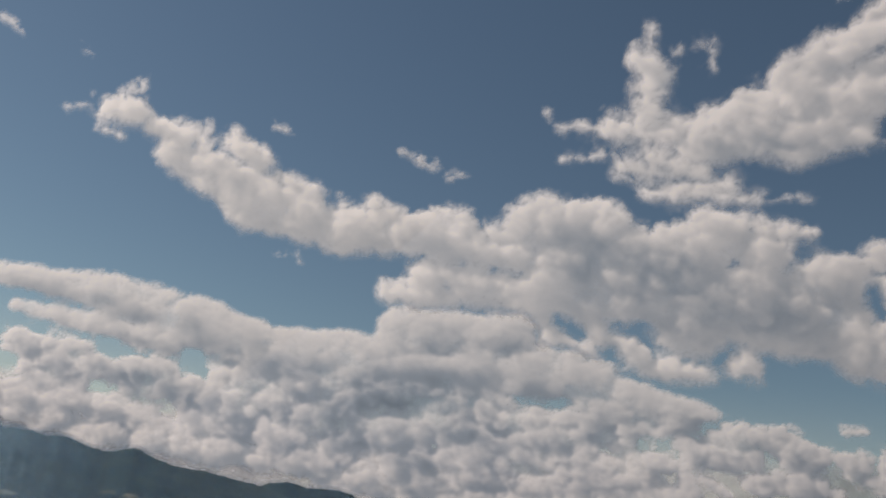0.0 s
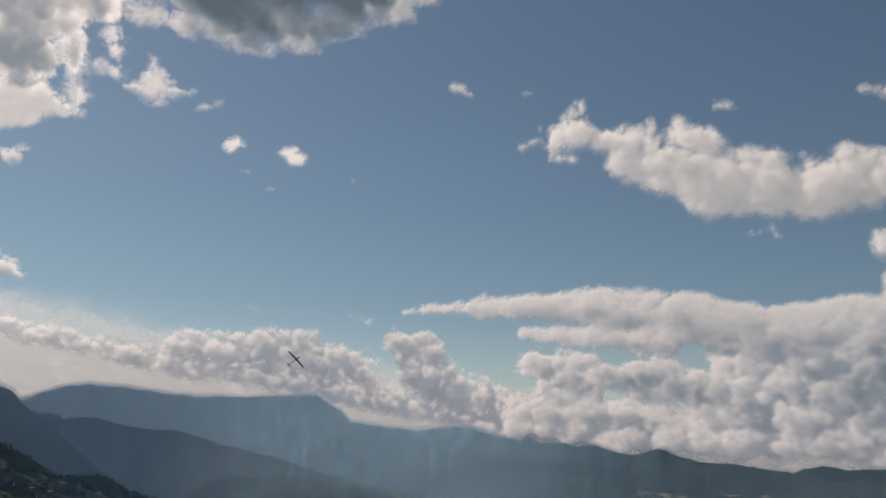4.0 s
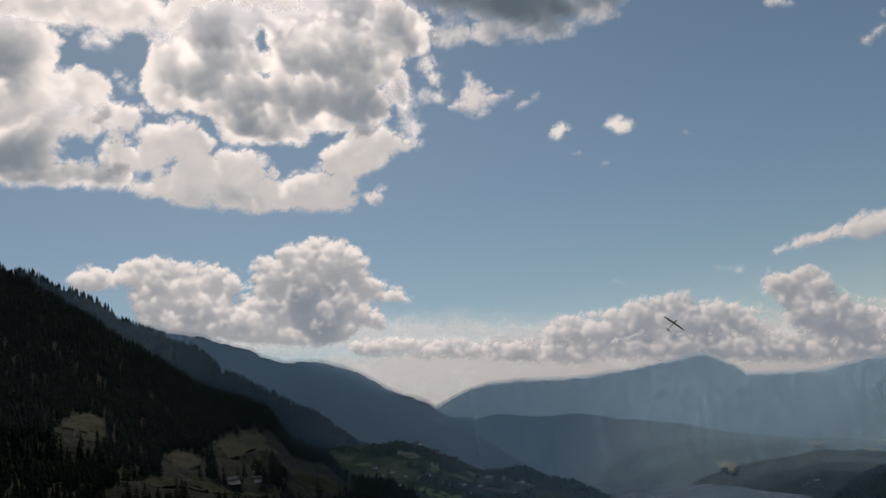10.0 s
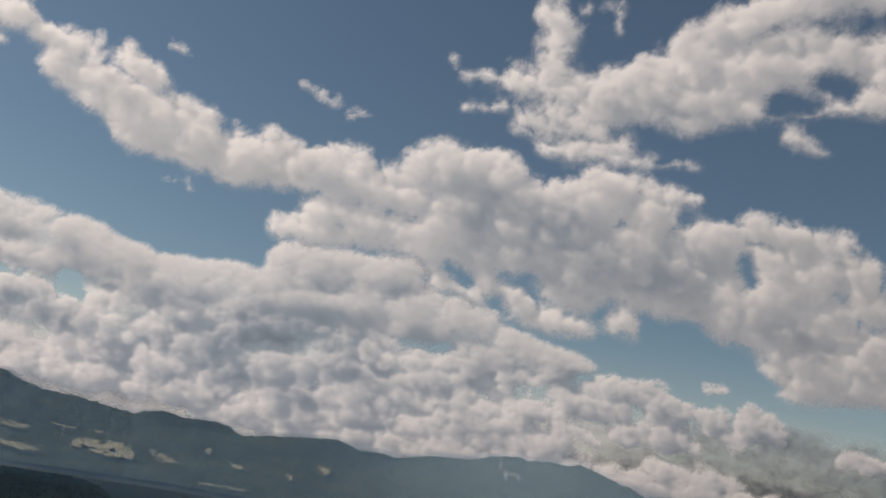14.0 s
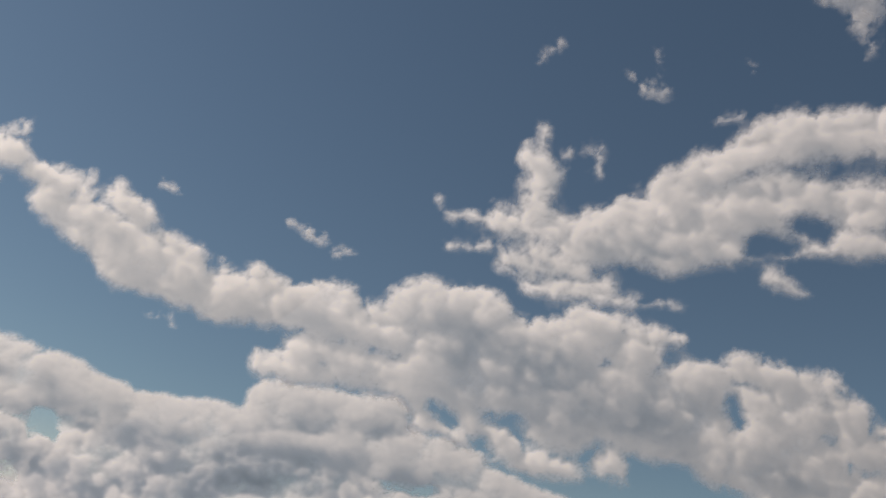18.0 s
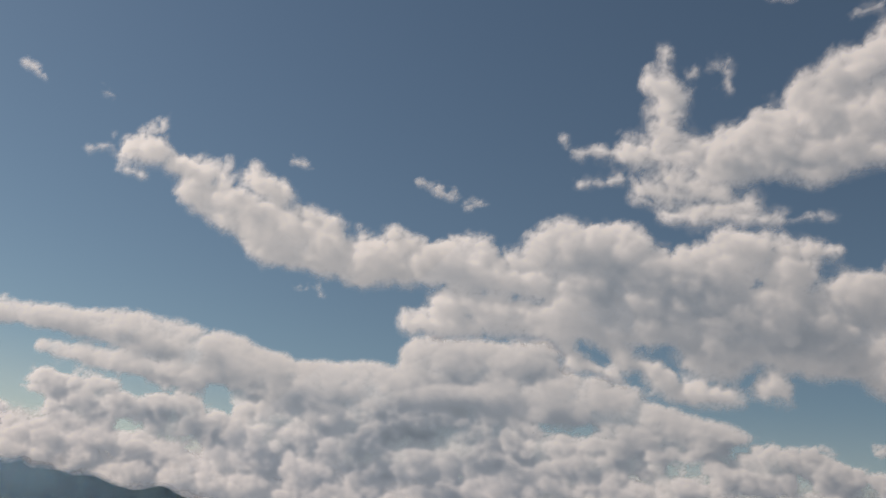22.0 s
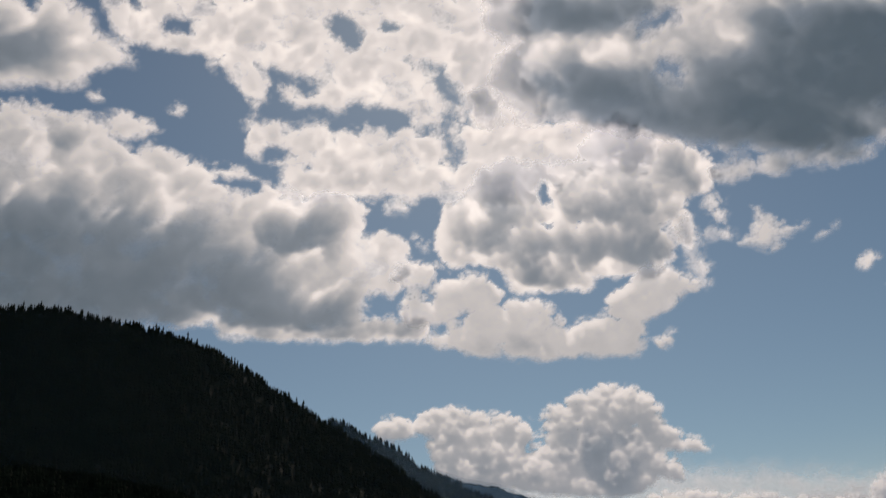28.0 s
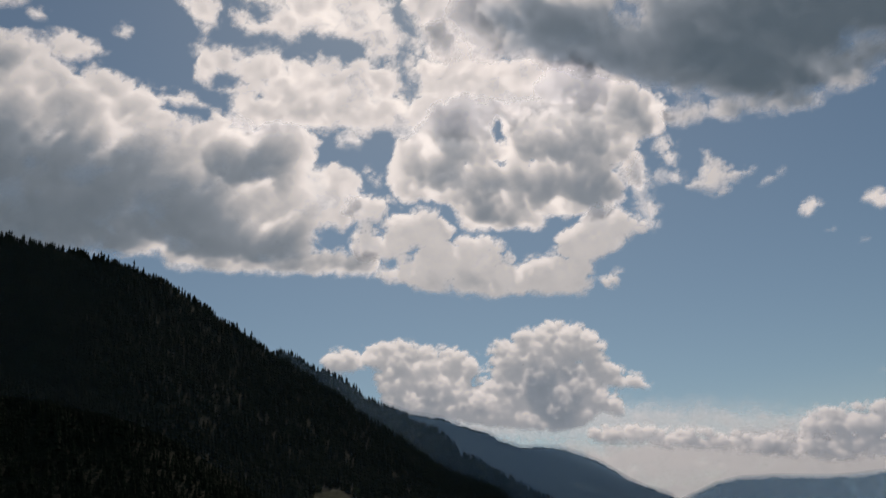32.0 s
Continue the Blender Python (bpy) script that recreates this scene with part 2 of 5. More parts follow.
SECOND_LINE = [
    (-37.7, 14.01), (-36.6, 13.72), (-35.6, 13.02), (-34.3, 12.63), (-33.2, 12.07), (-32.3, 11.33), (-32.0, 10.89), (-30.3, 10.16),
    (-29.3, 9.64), (-26.9, 8.43), (-26.2, 7.73), (-25.9, 7.16), (-24.5, 6.58), (-23.5, 5.87), (-21.7, 4.80), (-19.9, 3.81),
    (-19.0, 3.09), (-17.7, 1.91), (-16.7, 1.28), (-15.4, 0.43), (-14.1, -0.60),
]
THIRD_LINE = [
    (-33.7, 10.87), (-30.3, 10.09), (-29.0, 9.58), (-26.9, 9.15), (-25.1, 8.43), (-23.6, 7.97), (-23.4, 7.67), (-21.6, 7.00),
    (-20.5, 6.70), (-17.8, 5.95), (-16.2, 4.91), (-14.5, 4.21), (-13.5, 3.92), (-12.8, 3.60), (-12.3, 3.08), (-11.6, 2.57),
]
FOURTH_LINE = [
    (-24.9, 7.88), (-23.3, 7.44), (-21.6, 7.03), (-20.8, 7.04), (-19.5, 6.90), (-18.1, 6.44), (-16.8, 5.75), (-15.8, 5.06),
    (-14.8, 4.42), (-13.8, 3.89), (-12.8, 3.32),
]
VERYFAR_LINE = [
    (-11.9, 3.04), (-10.3, 3.77), (-9.3, 3.92), (-7.3, 3.92), (-5.2, 3.57), (-2.9, 3.39), (-1.4, 3.33), (0.2, 3.43),
    (1.2, 3.50), (2.7, 3.77), (4.6, 3.80), (5.7, 3.81), (6.8, 3.45), (7.6, 2.68), (8.1, 2.47), (10.3, 2.09),
    (11.7, 1.73), (15.1, 0.76),
]
FAR_LINE = [
    (-12.4, 3.10), (-10.1, 4.01), (-8.7, 4.24), (-6.5, 4.21), (-3.6, 3.94), (-2.2, 3.93), (-0.7, 3.99), (0.7, 3.98),
    (2.2, 4.17), (4.0, 4.31), (5.2, 4.34), (6.5, 3.58), (7.4, 2.80), (9.7, 2.54), (11.6, 2.42), (15.1, 2.70),
    (16.8, 2.25), (18.9, 1.89),
]
MIDFAR_LINE = [
    (6.6, 2.00), (8.1, 2.47), (9.2, 2.51), (10.3, 2.27), (11.4, 2.20), (12.8, 2.24), (14.3, 2.30), (15.4, 2.48),
    (16.2, 2.30), (17.0, 1.83), (17.9, 2.14), (18.4, 1.93), (19.0, 2.24), (19.7, 1.84), (20.3, 1.97), (21.2, 1.88),
    (22.1, 1.74), (22.8, 1.85), (23.5, 1.78), (24.4, 1.46), (25.6, 1.29), (26.2, 1.48), (27.0, 1.70), (27.5, 1.67),
    (28.5, 1.28), (29.6, 1.07), (30.4, 0.98), (31.7, 0.97), (33.1, 0.74), (35.1, 0.57), (36.1, 0.30),
]
SHOULDER_LINE = [
    (34.0, 0.13), (35.1, 0.57), (35.6, 0.78), (36.7, 0.99), (37.8, 0.81), (40.0, 0.91), (40.8, 0.76), (41.5, 0.39),
    (41.9, 0.26),
]
RIGHT_LINE = [
    (31.7, -1.03), (32.6, -0.46), (35.1, -0.11), (38.6, 0.20), (41.9, 0.33), (43.0, 0.58), (45.3, 0.87), (47.7, 1.10),
    (48.5, 0.91), (49.2, 0.72), (50.7, 0.76), (51.6, 0.59), (52.8, 0.92), (54.2, 1.17), (56.4, 1.29), (57.7, 1.77),
    (59.4, 1.98), (60.1, 1.82), (61.5, 1.99), (62.5, 1.90), (63.3, 2.11), (64.8, 1.71), (65.8, 1.34), (66.7, 1.13),
    (67.5, 0.74), (68.3, 0.77), (69.8, 0.88), (71.5, 0.95),
]
LAKERIDGE_LINE = [
    (-12.5, 2.60), (-11.4, 2.48), (-10.4, 2.44), (-9.9, 2.20), (-8.2, 2.37), (-6.8, 1.99), (-5.0, 1.78), (-3.5, 1.83),
    (-2.2, 1.57), (-0.9, 1.17), (1.6, 0.69), (3.4, 0.25), (5.9, -0.48), (7.7, -0.87), (9.8, -1.29), (12.2, -1.58),
    (13.6, -1.91), (15.6, -2.48), (16.6, -2.77), (18.8, -3.68), (21.5, -4.95),
]
DARKRIGHT_LINE = [
    (10.1, -5.38), (10.7, -4.75), (12.6, -3.73), (14.4, -3.16), (16.6, -2.83), (17.9, -2.74), (20.1, -2.45), (20.6, -2.85),
    (21.8, -3.05), (23.6, -3.50), (25.5, -3.81), (27.4, -3.66), (29.8, -3.73), (32.2, -3.66), (34.0, -3.94),
]
KNOLL_LINE = [
    (-10.1, -1.17), (-9.2, -1.03), (-8.5, -1.12), (-7.4, -1.00), (-6.9, -1.14), (-5.7, -1.82), (-3.9, -2.39), (-2.9, -3.05),
    (-1.5, -3.85), (-0.7, -4.19), (0.2, -4.34), (1.2, -5.02), (2.4, -4.97), (3.6, -5.04), (5.2, -5.66), (7.0, -5.75),
    (8.7, -5.83), (9.7, -6.28), (11.5, -6.31), (12.6, -6.24), (13.9, -6.60), (15.2, -7.18),
]
TERRACE_LINE = [
    (-21.4, 0.80), (-19.1, 1.31), (-16.4, 1.31), (-15.4, 1.29), (-13.7, 0.99), (-12.7, 0.45), (-11.3, -0.25), (-9.9, -1.01),
    (-8.6, -1.64), (-6.5, -2.43), (-3.7, -3.48), (-0.9, -4.77), (1.5, -5.68),
]



class Hill:
    """A hill whose crest follows a skyline at the distance top, with its foot at the distance foot."""

    def __init__(self, line, top, foot, foot_el, rough, seed, back=0.25, power=1.0, span=None, trees=0.0, reach=None, tail=5.0):
        line = [(a, e - trees) for a, e in line]  # the skyline is that of the treetops
        line = [(line[0][0] - (tail if tail < 10 else 6.0), line[0][1] - 5)] + list(line) + [(line[-1][0] + tail, line[-1][1] - 4)]
        self.line, self.top, self.foot, self.foot_el = np.array(line), top, foot, foot_el
        self.rough, self.seed, self.back, self.power = rough, seed, back, power
        self.span = span or (self.line[0, 0], self.line[-1, 0])
        self.reach = np.array(reach) if reach else np.array([(-180, top, foot), (180, top, foot)])  # bearing, crest, foot

    def height(self, az, u):
        """Place at a bearing; u is 0 at the foot, 1 at the crest, up to 2 behind it."""
        az, u = np.broadcast_arrays(np.asarray(az, float), np.asarray(u, float))
        el = np.interp(az, self.line[:, 0], self.line[:, 1])
        s = np.clip(u, 0, 1)
        top = np.interp(az, self.reach[:, 0], self.reach[:, 1])
        near_foot = np.interp(az, self.reach[:, 0], self.reach[:, 2])
        r = np.where(u <= 1, near_foot + (top - near_foot) * s, top + (u - 1) * top * self.back)
        r = r * (1 + 0.03 * np.sin(az * 0.21 + self.seed) * (s > 0))
        crest = r * np.tan(np.radians(el))
        foot = np.minimum(np.maximum(near_foot * np.tan(np.radians(self.foot_el)), -EYE - 3), crest)
        z = foot + (crest - foot) * s ** self.power
        z = z - np.clip(u - 1, 0, 1) ** 1.3 * self.top * self.back * 0.8
        x, y = r * np.sin(np.radians(az)), r * np.cos(np.radians(az))
        n = fbm(x / (self.top * 0.12), y / (self.top * 0.12), 5, self.seed)
        fine = fbm(x / (self.top * 0.02), y / (self.top * 0.02), 3, self.seed + 9)
        bristle = fbm(x / (self.top * 0.005), y / (self.top * 0.005), 2, self.seed + 13)
        z = z + 0.0022 * self.top * bristle * s
        z = z + self.rough * self.top * (0.034 * n * np.sin(np.pi * s) + 0.005 * fine * (0.3 + 0.7 * s))
        return np.stack([x, y, z + EYE], -1)


HILLS = {
    "near_slope": (Hill([(-95, 15.0)] + NEAR_LINE, 1500, 420, -7.0, 1.0, 3, power=1.15, trees=0.4), SHADED_FOREST_FLOOR,
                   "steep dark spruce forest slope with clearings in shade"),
    "second_ridge": (Hill(SECOND_LINE, 1950, 1660, -3.5, 1.0, 5, trees=0.35), FOREST, "dark wooded mountain spur in bluish shade"),
    "third_mountain": (Hill(THIRD_LINE, 2550, 2130, -2.2, 1.0, 7), FOREST, "hazy blue mountain with pale hillside meadows and hamlets"),
    "fourth_mountain": (Hill(FOURTH_LINE, 2900, 2780, -1.5, 1.0, 9), FOREST, "rounded hazy blue mountain top"),
    "lake_ridge": (Hill(LAKERIDGE_LINE, 2800, 2600, -6, 0.3, 11, reach=[(-14, 2880, 2780), (-5, 2900, 2780), (-0.5, 2850, 2330), (2, 2800, 2200), (5.5, 2700, 1860), (7.2, 2650, 1630), (9.3, 2550, 1440), (10.5, 2500, 1270), (20, 2400, 1270)]), FOREST, "long low wooded ridge across the lake"),
    "dark_hill": (Hill(DARKRIGHT_LINE, 1530, 960, -9.5, 0.5, 13, trees=0.25, reach=[(8, 1500, 1340), (10.5, 1500, 1250), (12, 1500, 1140), (14.9, 1530, 1010), (17, 1530, 840), (25, 1530, 780)]), FOREST, "dark wooded hill on the lake shore"),
    "knoll": (Hill(KNOLL_LINE, 1530, 1440, -8.0, 0.3, 15, trees=0.35, tail=1.5, reach=[(-11, 1530, 1400), (-4, 1450, 1330), (0, 1300, 1180), (3, 1150, 1050), (8, 1000, 900), (16, 820, 760)]), SHADED_FOREST_FLOOR, "low dark wooded knoll above the lake shore"),
    "terrace": (Hill(TERRACE_LINE, 1480, 1150, -6.0, 0.4, 17, reach=[(-22, 1480, 1150), (-10, 1480, 1150), (-4, 1400, 1120), (0, 1250, 1050), (3, 1150, 1000)]), FARMLAND, "green valley terrace with fields and hamlets"),
    "far_range": (Hill(FAR_LINE, 3930, 3420, -1.9, 1.0, 19, back=0.02, tail=12.0), FOREST, "far pale blue mountain range in haze"),
    "middle_range": (Hill(MIDFAR_LINE, 3290, 3080, -3.6, 0.5, 21, back=0.03, tail=12.0, reach=[(11, 3290, 3080), (17, 3290, 2160), (90, 3290, 2160)]), FOREST, "blue hazy mountain range with pale fields"),
    "far_shoulder": (Hill(SHOULDER_LINE, 3420, 3300, -1.5, 0.4, 27, back=0.02, tail=2.0), FOREST, "pale blue shoulder of a distant mountain"),
    "right_range": (Hill(RIGHT_LINE, 3230, 3090, -3.6, 0.5, 23, tail=12.0, reach=[(16, 3230, 3090), (24, 3230, 2160), (90, 3230, 2160)]), FOREST, "long blue wooded mountain with a bare cliff"),
    "farthest_peaks": (Hill(VERYFAR_LINE, 4020, 3960, -1.5, 0.6, 25, back=0.01), FOREST, "faint distant peaks lost in haze"),
}
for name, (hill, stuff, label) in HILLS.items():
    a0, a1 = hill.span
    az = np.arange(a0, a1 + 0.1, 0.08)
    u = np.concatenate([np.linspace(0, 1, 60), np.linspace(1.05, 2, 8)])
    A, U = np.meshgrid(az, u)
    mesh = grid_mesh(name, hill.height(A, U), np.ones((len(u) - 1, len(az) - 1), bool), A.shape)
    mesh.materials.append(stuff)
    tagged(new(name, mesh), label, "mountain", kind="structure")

# ---- ground and lake ----
az, r = np.arange(-180, 180.1, 1.5), np.concatenate([[0.0], np.geomspace(2, 4950, 90)])
A, D = np.meshgrid(np.radians(az), r)
level = np.interp(D, [0, 3, 60, 400, 720, 1200, 5000], [118.3, 118.2, 110, 38, -2, -8, -8])
level = level + fbm(D * np.sin(A) / 60, D * np.cos(A) / 60, 4, 31) * np.clip(D / 60, 0, 6) * (D < 1000)
mesh = grid_mesh("ground", np.stack([D * np.sin(A), D * np.cos(A), level], -1), np.ones((len(r) - 1, len(az) - 1), bool), A.shape)
mesh.materials.append(SHADED_MEADOW)
tagged(new("ground", mesh), "grassy valley ground falling away to the lake", "ground", kind="structure")

A, D = np.meshgrid(np.radians(np.arange(-14, 17.6, 0.5)), np.geomspace(860, 3300, 60))
mesh = grid_mesh("water", np.stack([D * np.sin(A), D * np.cos(A), 0 * D], -1), np.ones((59, A.shape[1] - 1), bool), A.shape)
mesh.materials.append(WATER)
tagged(new("water", mesh), "grey silvery lake surface with faint wind streaks", "lake", kind="structure")

# ---- clouds: strokes of bearing, elevation and half width in degrees, from and to ----
ARM = [
    (18.3, 21.0, 0.29, 22.5, 23.5, 0.36), (20.5, 21.7, 0.93, 22.3, 22.2, 1.22), (20.4, 20.5, 0.36, 21.8, 20.3, 0.29), (22.4, 23.8, 0.36, 23.1, 22.8, 0.43),
    (23.8, 21.5, 0.93, 26.5, 21.6, 1.22), (25.6, 20.2, 1.43, 30.4, 18.5, 1.72), (28.9, 21.7, 0.86, 31.0, 20.8, 0.93), (30.9, 18.2, 2.08, 37.1, 17.8, 1.87),
    (33.0, 20.0, 0.72, 34.9, 19.4, 0.72), (37.2, 17.6, 1.87, 45.1, 18.2, 1.72), (39.3, 19.5, 0.72, 40.1, 19.4, 0.54), (43.1, 19.2, 0.90, 45.2, 19.1, 0.90),
    (45.2, 17.8, 1.43, 49.5, 17.6, 1.72),
]
MASS = [
    (50.8, 19.5, 2.22, 54.6, 19.5, 2.58), (52.5, 16.4, 3.05, 60.3, 17.1, 3.59), (62.2, 19.9, 1.51, 65.8, 18.9, 1.97), (62.2, 15.7, 3.05, 69.4, 14.3, 2.69),
    (65.9, 19.6, 0.90, 68.8, 19.8, 0.50), (41.4, 13.7, 0.43, 47.3, 14.9, 0.93), (43.4, 15.5, 1.08, 51.0, 15.0, 1.43), (49.4, 13.0, 0.72, 55.0, 12.7, 1.08),
    (68.1, 15.1, 2.33, 77.3, 13.5, 1.79), (72.6, 18.2, 1.26, 77.8, 17.4, 1.08), (75.3, 15.9, 2.15, 79.0, 15.4, 1.79), (78.5, 10.9, 1.79, 83.0, 11.4, 1.97),
    (75.4, 8.7, 1.15, 83.2, 8.9, 1.08), (80.8, 15.0, 0.50, 83.2, 14.8, 0.72), (60.9, 13.2, 1.97, 63.1, 13.0, 1.61), (69.8, 16.6, 2.15, 73.6, 15.1, 2.15),
    (71.9, 12.5, 1.97, 79.2, 11.0, 2.15), (74.6, 10.3, 1.43, 83.0, 9.9, 1.79), (79.0, 14.1, 1.43, 82.9, 12.8, 1.43), (64.8, 11.4, 1.26, 65.2, 10.6, 0.90),
]
MASS_HOLE = [
    (72.3, 16.1, 0.36, 72.7, 14.9, 0.36), (63.1, 11.6, 0.29, 63.9, 12.4, 0.25), (56.3, 11.7, 0.29, 56.3, 10.3, 0.36), (52.8, 13.2, 0.36, 54.2, 12.9, 0.29),
    (59.2, 9.1, 0.72, 69.6, 9.8, 1.00), (70.5, 7.7, 0.72, 73.7, 7.8, 0.43), (75.6, 6.5, 1.08, 79.2, 6.1, 0.72),
]
# strokes over which shade is put into the cloud; likewise for the others
MASS_SHADE = [
    (53.0, 17.8, 2.15, 60.3, 17.1, 2.15), (60.6, 15.3, 2.51, 69.9, 14.9, 2.15), (55.0, 15.2, 1.79, 62.5, 14.8, 1.43), (73.7, 12.3, 1.43, 77.4, 11.1, 1.08),
]
DECK = [
    (10.6, 10.1, 0.18, 15.8, 10.6, 0.57), (15.8, 10.5, 0.72, 24.1, 10.8, 1.15), (22.7, 10.7, 1.29, 29.9, 10.4, 1.15), (27.8, 9.8, 1.65, 37.2, 8.9, 1.29),
    (37.2, 9.3, 1.00, 39.8, 9.6, 0.93), (42.3, 11.7, 1.29, 49.9, 12.0, 1.36), (18.5, 8.9, 0.36, 27.9, 8.4, 1.08), (31.4, 8.0, 1.79, 40.5, 7.8, 1.79),
    (35.2, 9.3, 1.36, 40.3, 9.5, 1.18), (38.0, 10.1, 0.79, 39.4, 10.3, 0.79), (42.3, 11.1, 1.51, 49.9, 12.0, 1.51), (47.7, 10.2, 1.97, 55.2, 9.8, 1.61),
    (55.2, 9.3, 1.26, 62.3, 8.0, 0.90), (40.3, 9.1, 1.43, 47.7, 9.5, 1.43),
]
DECK_SHADE = [
    (40.4, 8.1, 0.72, 47.8, 8.5, 0.72), (51.7, 8.2, 0.54, 58.8, 7.5, 0.43), (30.5, 8.3, 0.43, 38.2, 8.2, 0.43), (18.8, 9.5, 0.29, 29.2, 9.6, 0.36),
]
ROWS = [
    (33.3, 6.9, 1.65, 47.9, 7.4, 1.79), (31.8, 4.6, 1.65, 57.1, 6.6, 1.65), (55.3, 7.3, 1.08, 62.0, 7.3, 0.93), (62.4, 6.8, 0.90, 65.2, 6.7, 1.29),
    (47.4, 4.5, 1.65, 61.0, 4.9, 0.9), (63.5, 6.6, 1.22, 65.3, 6.5, 1.36),
    (73.2, 6.0, 1.22, 74.6, 5.7, 1.00), (65.9, 4.4, 1.00, 70.2, 4.5, 0.72), (78.5, 4.7, 0.65, 83.4, 4.7, 0.57), (38.8, 2.0, 1.43, 60.3, 3.6, 1.43),
    (70.5, 7.9, 0.36, 71.6, 8.0, 0.29),
]
ROWS_SHADE = [
    (38.9, 6.4, 0.57, 47.9, 7.4, 0.65), (45.2, 5.6, 0.50, 51.8, 5.1, 0.43), (64.0, 5.3, 0.29, 65.1, 5.2, 0.29), (73.6, 5.0, 0.22, 74.7, 4.9, 0.22),
]
LOW = [
    (18.9, 7.0, 0.93, 22.9, 6.3, 1.43), (20.7, 5.5, 1.51, 22.9, 5.6, 1.36), (25.7, 4.6, 0.72, 27.1, 5.4, 0.86), (24.2, 6.0, 1.08, 27.8, 6.1, 1.43),
    (30.0, 5.4, 1.79, 35.2, 5.1, 1.79), (31.4, 4.0, 1.43, 49.3, 3.2, 1.79), (18.0, 4.0, 1.08, 28.0, 3.6, 1.08), (42.3, 6.1, 1.43, 49.4, 5.3, 1.61),
    (35.2, 3.0, 1.43, 51.5, 2.3, 1.08), (20.9, 3.0, 1.08, 31.5, 2.6, 0.90), (53.0, 3.0, 0.9, 62.0, 3.2, 0.6), (68.4, 2.6, 0.7, 72.6, 2.0, 0.7),
    (18.0, 2.8, 1.0, 50.0, 1.7, 1.2), (48.0, 1.7, 1.2, 75.0, 1.3, 0.8), (72.0, 1.3, 0.8, 90.0, 0.6, 0.8),
]
LOW_SHADE = [
    (24.2, 6.0, 0.86, 27.9, 5.8, 1.00), (38.8, 5.8, 1.08, 46.0, 7.5, 1.08), (27.9, 4.7, 0.65, 30.0, 4.7, 0.79), (38.7, 4.3, 0.72, 45.9, 3.0, 0.57),
]
UPPER = [
    (56.2, 23.3, 0.64, 60.1, 21.9, 0.79), (60.0, 22.3, 0.72, 65.6, 21.9, 0.54), (58.1, 24.5, 0.79, 61.9, 23.4, 0.86),
    (51.0, 26.9, 0.14, 51.8, 26.0, 0.22), (51.8, 26.0, 0.29, 56.1, 25.9, 0.86), (56.9, 30.6, 0.79, 58.3, 29.6, 1.15), (57.7, 32.4, 0.43, 58.0, 31.4, 0.57),
    (57.8, 28.8, 1.08, 58.1, 27.4, 1.08), (61.6, 31.6, 0.36, 62.3, 29.9, 0.22), (59.7, 31.0, 0.29, 61.1, 31.6, 0.25), (55.2, 26.6, 0.79, 61.3, 25.7, 1.65),
    (61.3, 25.4, 1.87, 68.0, 27.7, 3.05), (68.0, 26.5, 3.05, 73.9, 27.7, 2.58), (69.9, 30.5, 1.61, 75.8, 32.9, 1.51), (75.7, 32.4, 1.87, 82.2, 32.7, 1.79),
    (74.5, 24.0, 0.72, 76.4, 23.0, 0.43), (77.0, 26.8, 0.90, 83.0, 25.4, 1.08), (52.0, 24.1, 0.36, 54.7, 24.4, 0.36), (58.1, 22.3, 0.93, 63.5, 22.8, 0.79),
    (56.4, 23.7, 0.93, 60.3, 23.3, 0.65), (63.2, 21.8, 0.22, 68.5, 21.8, 0.18), (82.2, 32.4, 2.15, 86.0, 30.9, 1.79), (73.5, 28.9, 1.79, 80.5, 28.3, 1.97),
    (75.4, 25.9, 0.86, 80.4, 26.0, 1.08),
]
UPPER_HOLE = [
    (76.4, 27.2, 0.43, 77.7, 26.6, 0.36), (73.8, 25.9, 0.50, 75.4, 25.7, 0.50), (61.4, 30.2, 0.29, 60.8, 30.9, 0.22), (59.1, 27.9, 0.18, 59.5, 27.6, 0.18),
]
UPPER_SHADE = [
    (62.2, 24.9, 0.93, 70.0, 25.2, 1.08), (69.9, 29.5, 0.50, 76.3, 29.4, 0.36),
]
SCRAP = [
    (77.5, 41.7, 0.86, 80.9, 40.0, 1.22), (80.7, 39.0, 0.72, 81.3, 37.1, 0.29), (63.9, 36.4, 0.18, 65.0, 35.6, 0.29), (65.0, 35.5, 0.36, 66.4, 35.3, 0.43),
    (65.8, 37.9, 0.11, 66.1, 36.5, 0.14), (56.5, 36.7, 0.14, 57.9, 38.0, 0.32), (70.4, 33.6, 0.29, 72.1, 33.8, 0.22), (72.8, 37.1, 0.18, 72.9, 36.7, 0.14),
]
BITS = [
    (40.7, 23.1, 0.18, 41.9, 23.0, 0.32), (41.9, 22.9, 0.36, 43.1, 22.5, 0.36), (44.2, 22.0, 0.32, 45.1, 22.3, 0.25), (31.6, 23.2, 0.22, 32.4, 23.2, 0.18),
    (13.5, 24.9, 0.22, 14.6, 24.7, 0.25), (18.4, 24.8, 0.11, 18.9, 24.6, 0.11), (33.5, 15.2, 0.14, 33.8, 15.2, 0.11), (34.8, 15.1, 0.22, 34.9, 15.0, 0.18),
]
TATTERS = [
    (-55.0, 33.2, 0.25, -54.6, 33.3, 0.29), (-49.4, 33.0, 0.32, -48.9, 33.3, 0.25), (-11.6, 21.7, 0.43, -11.7, 20.5, 0.29), (-33.7, 27.6, 0.50, -32.4, 27.6, 0.43),
    (-53.4, 36.5, 0.36, -52.7, 35.6, 0.29), (-10.1, 25.5, 0.57, -9.5, 23.6, 0.36), (-31.6, 25.5, 0.29, -30.8, 24.9, 0.32),
]
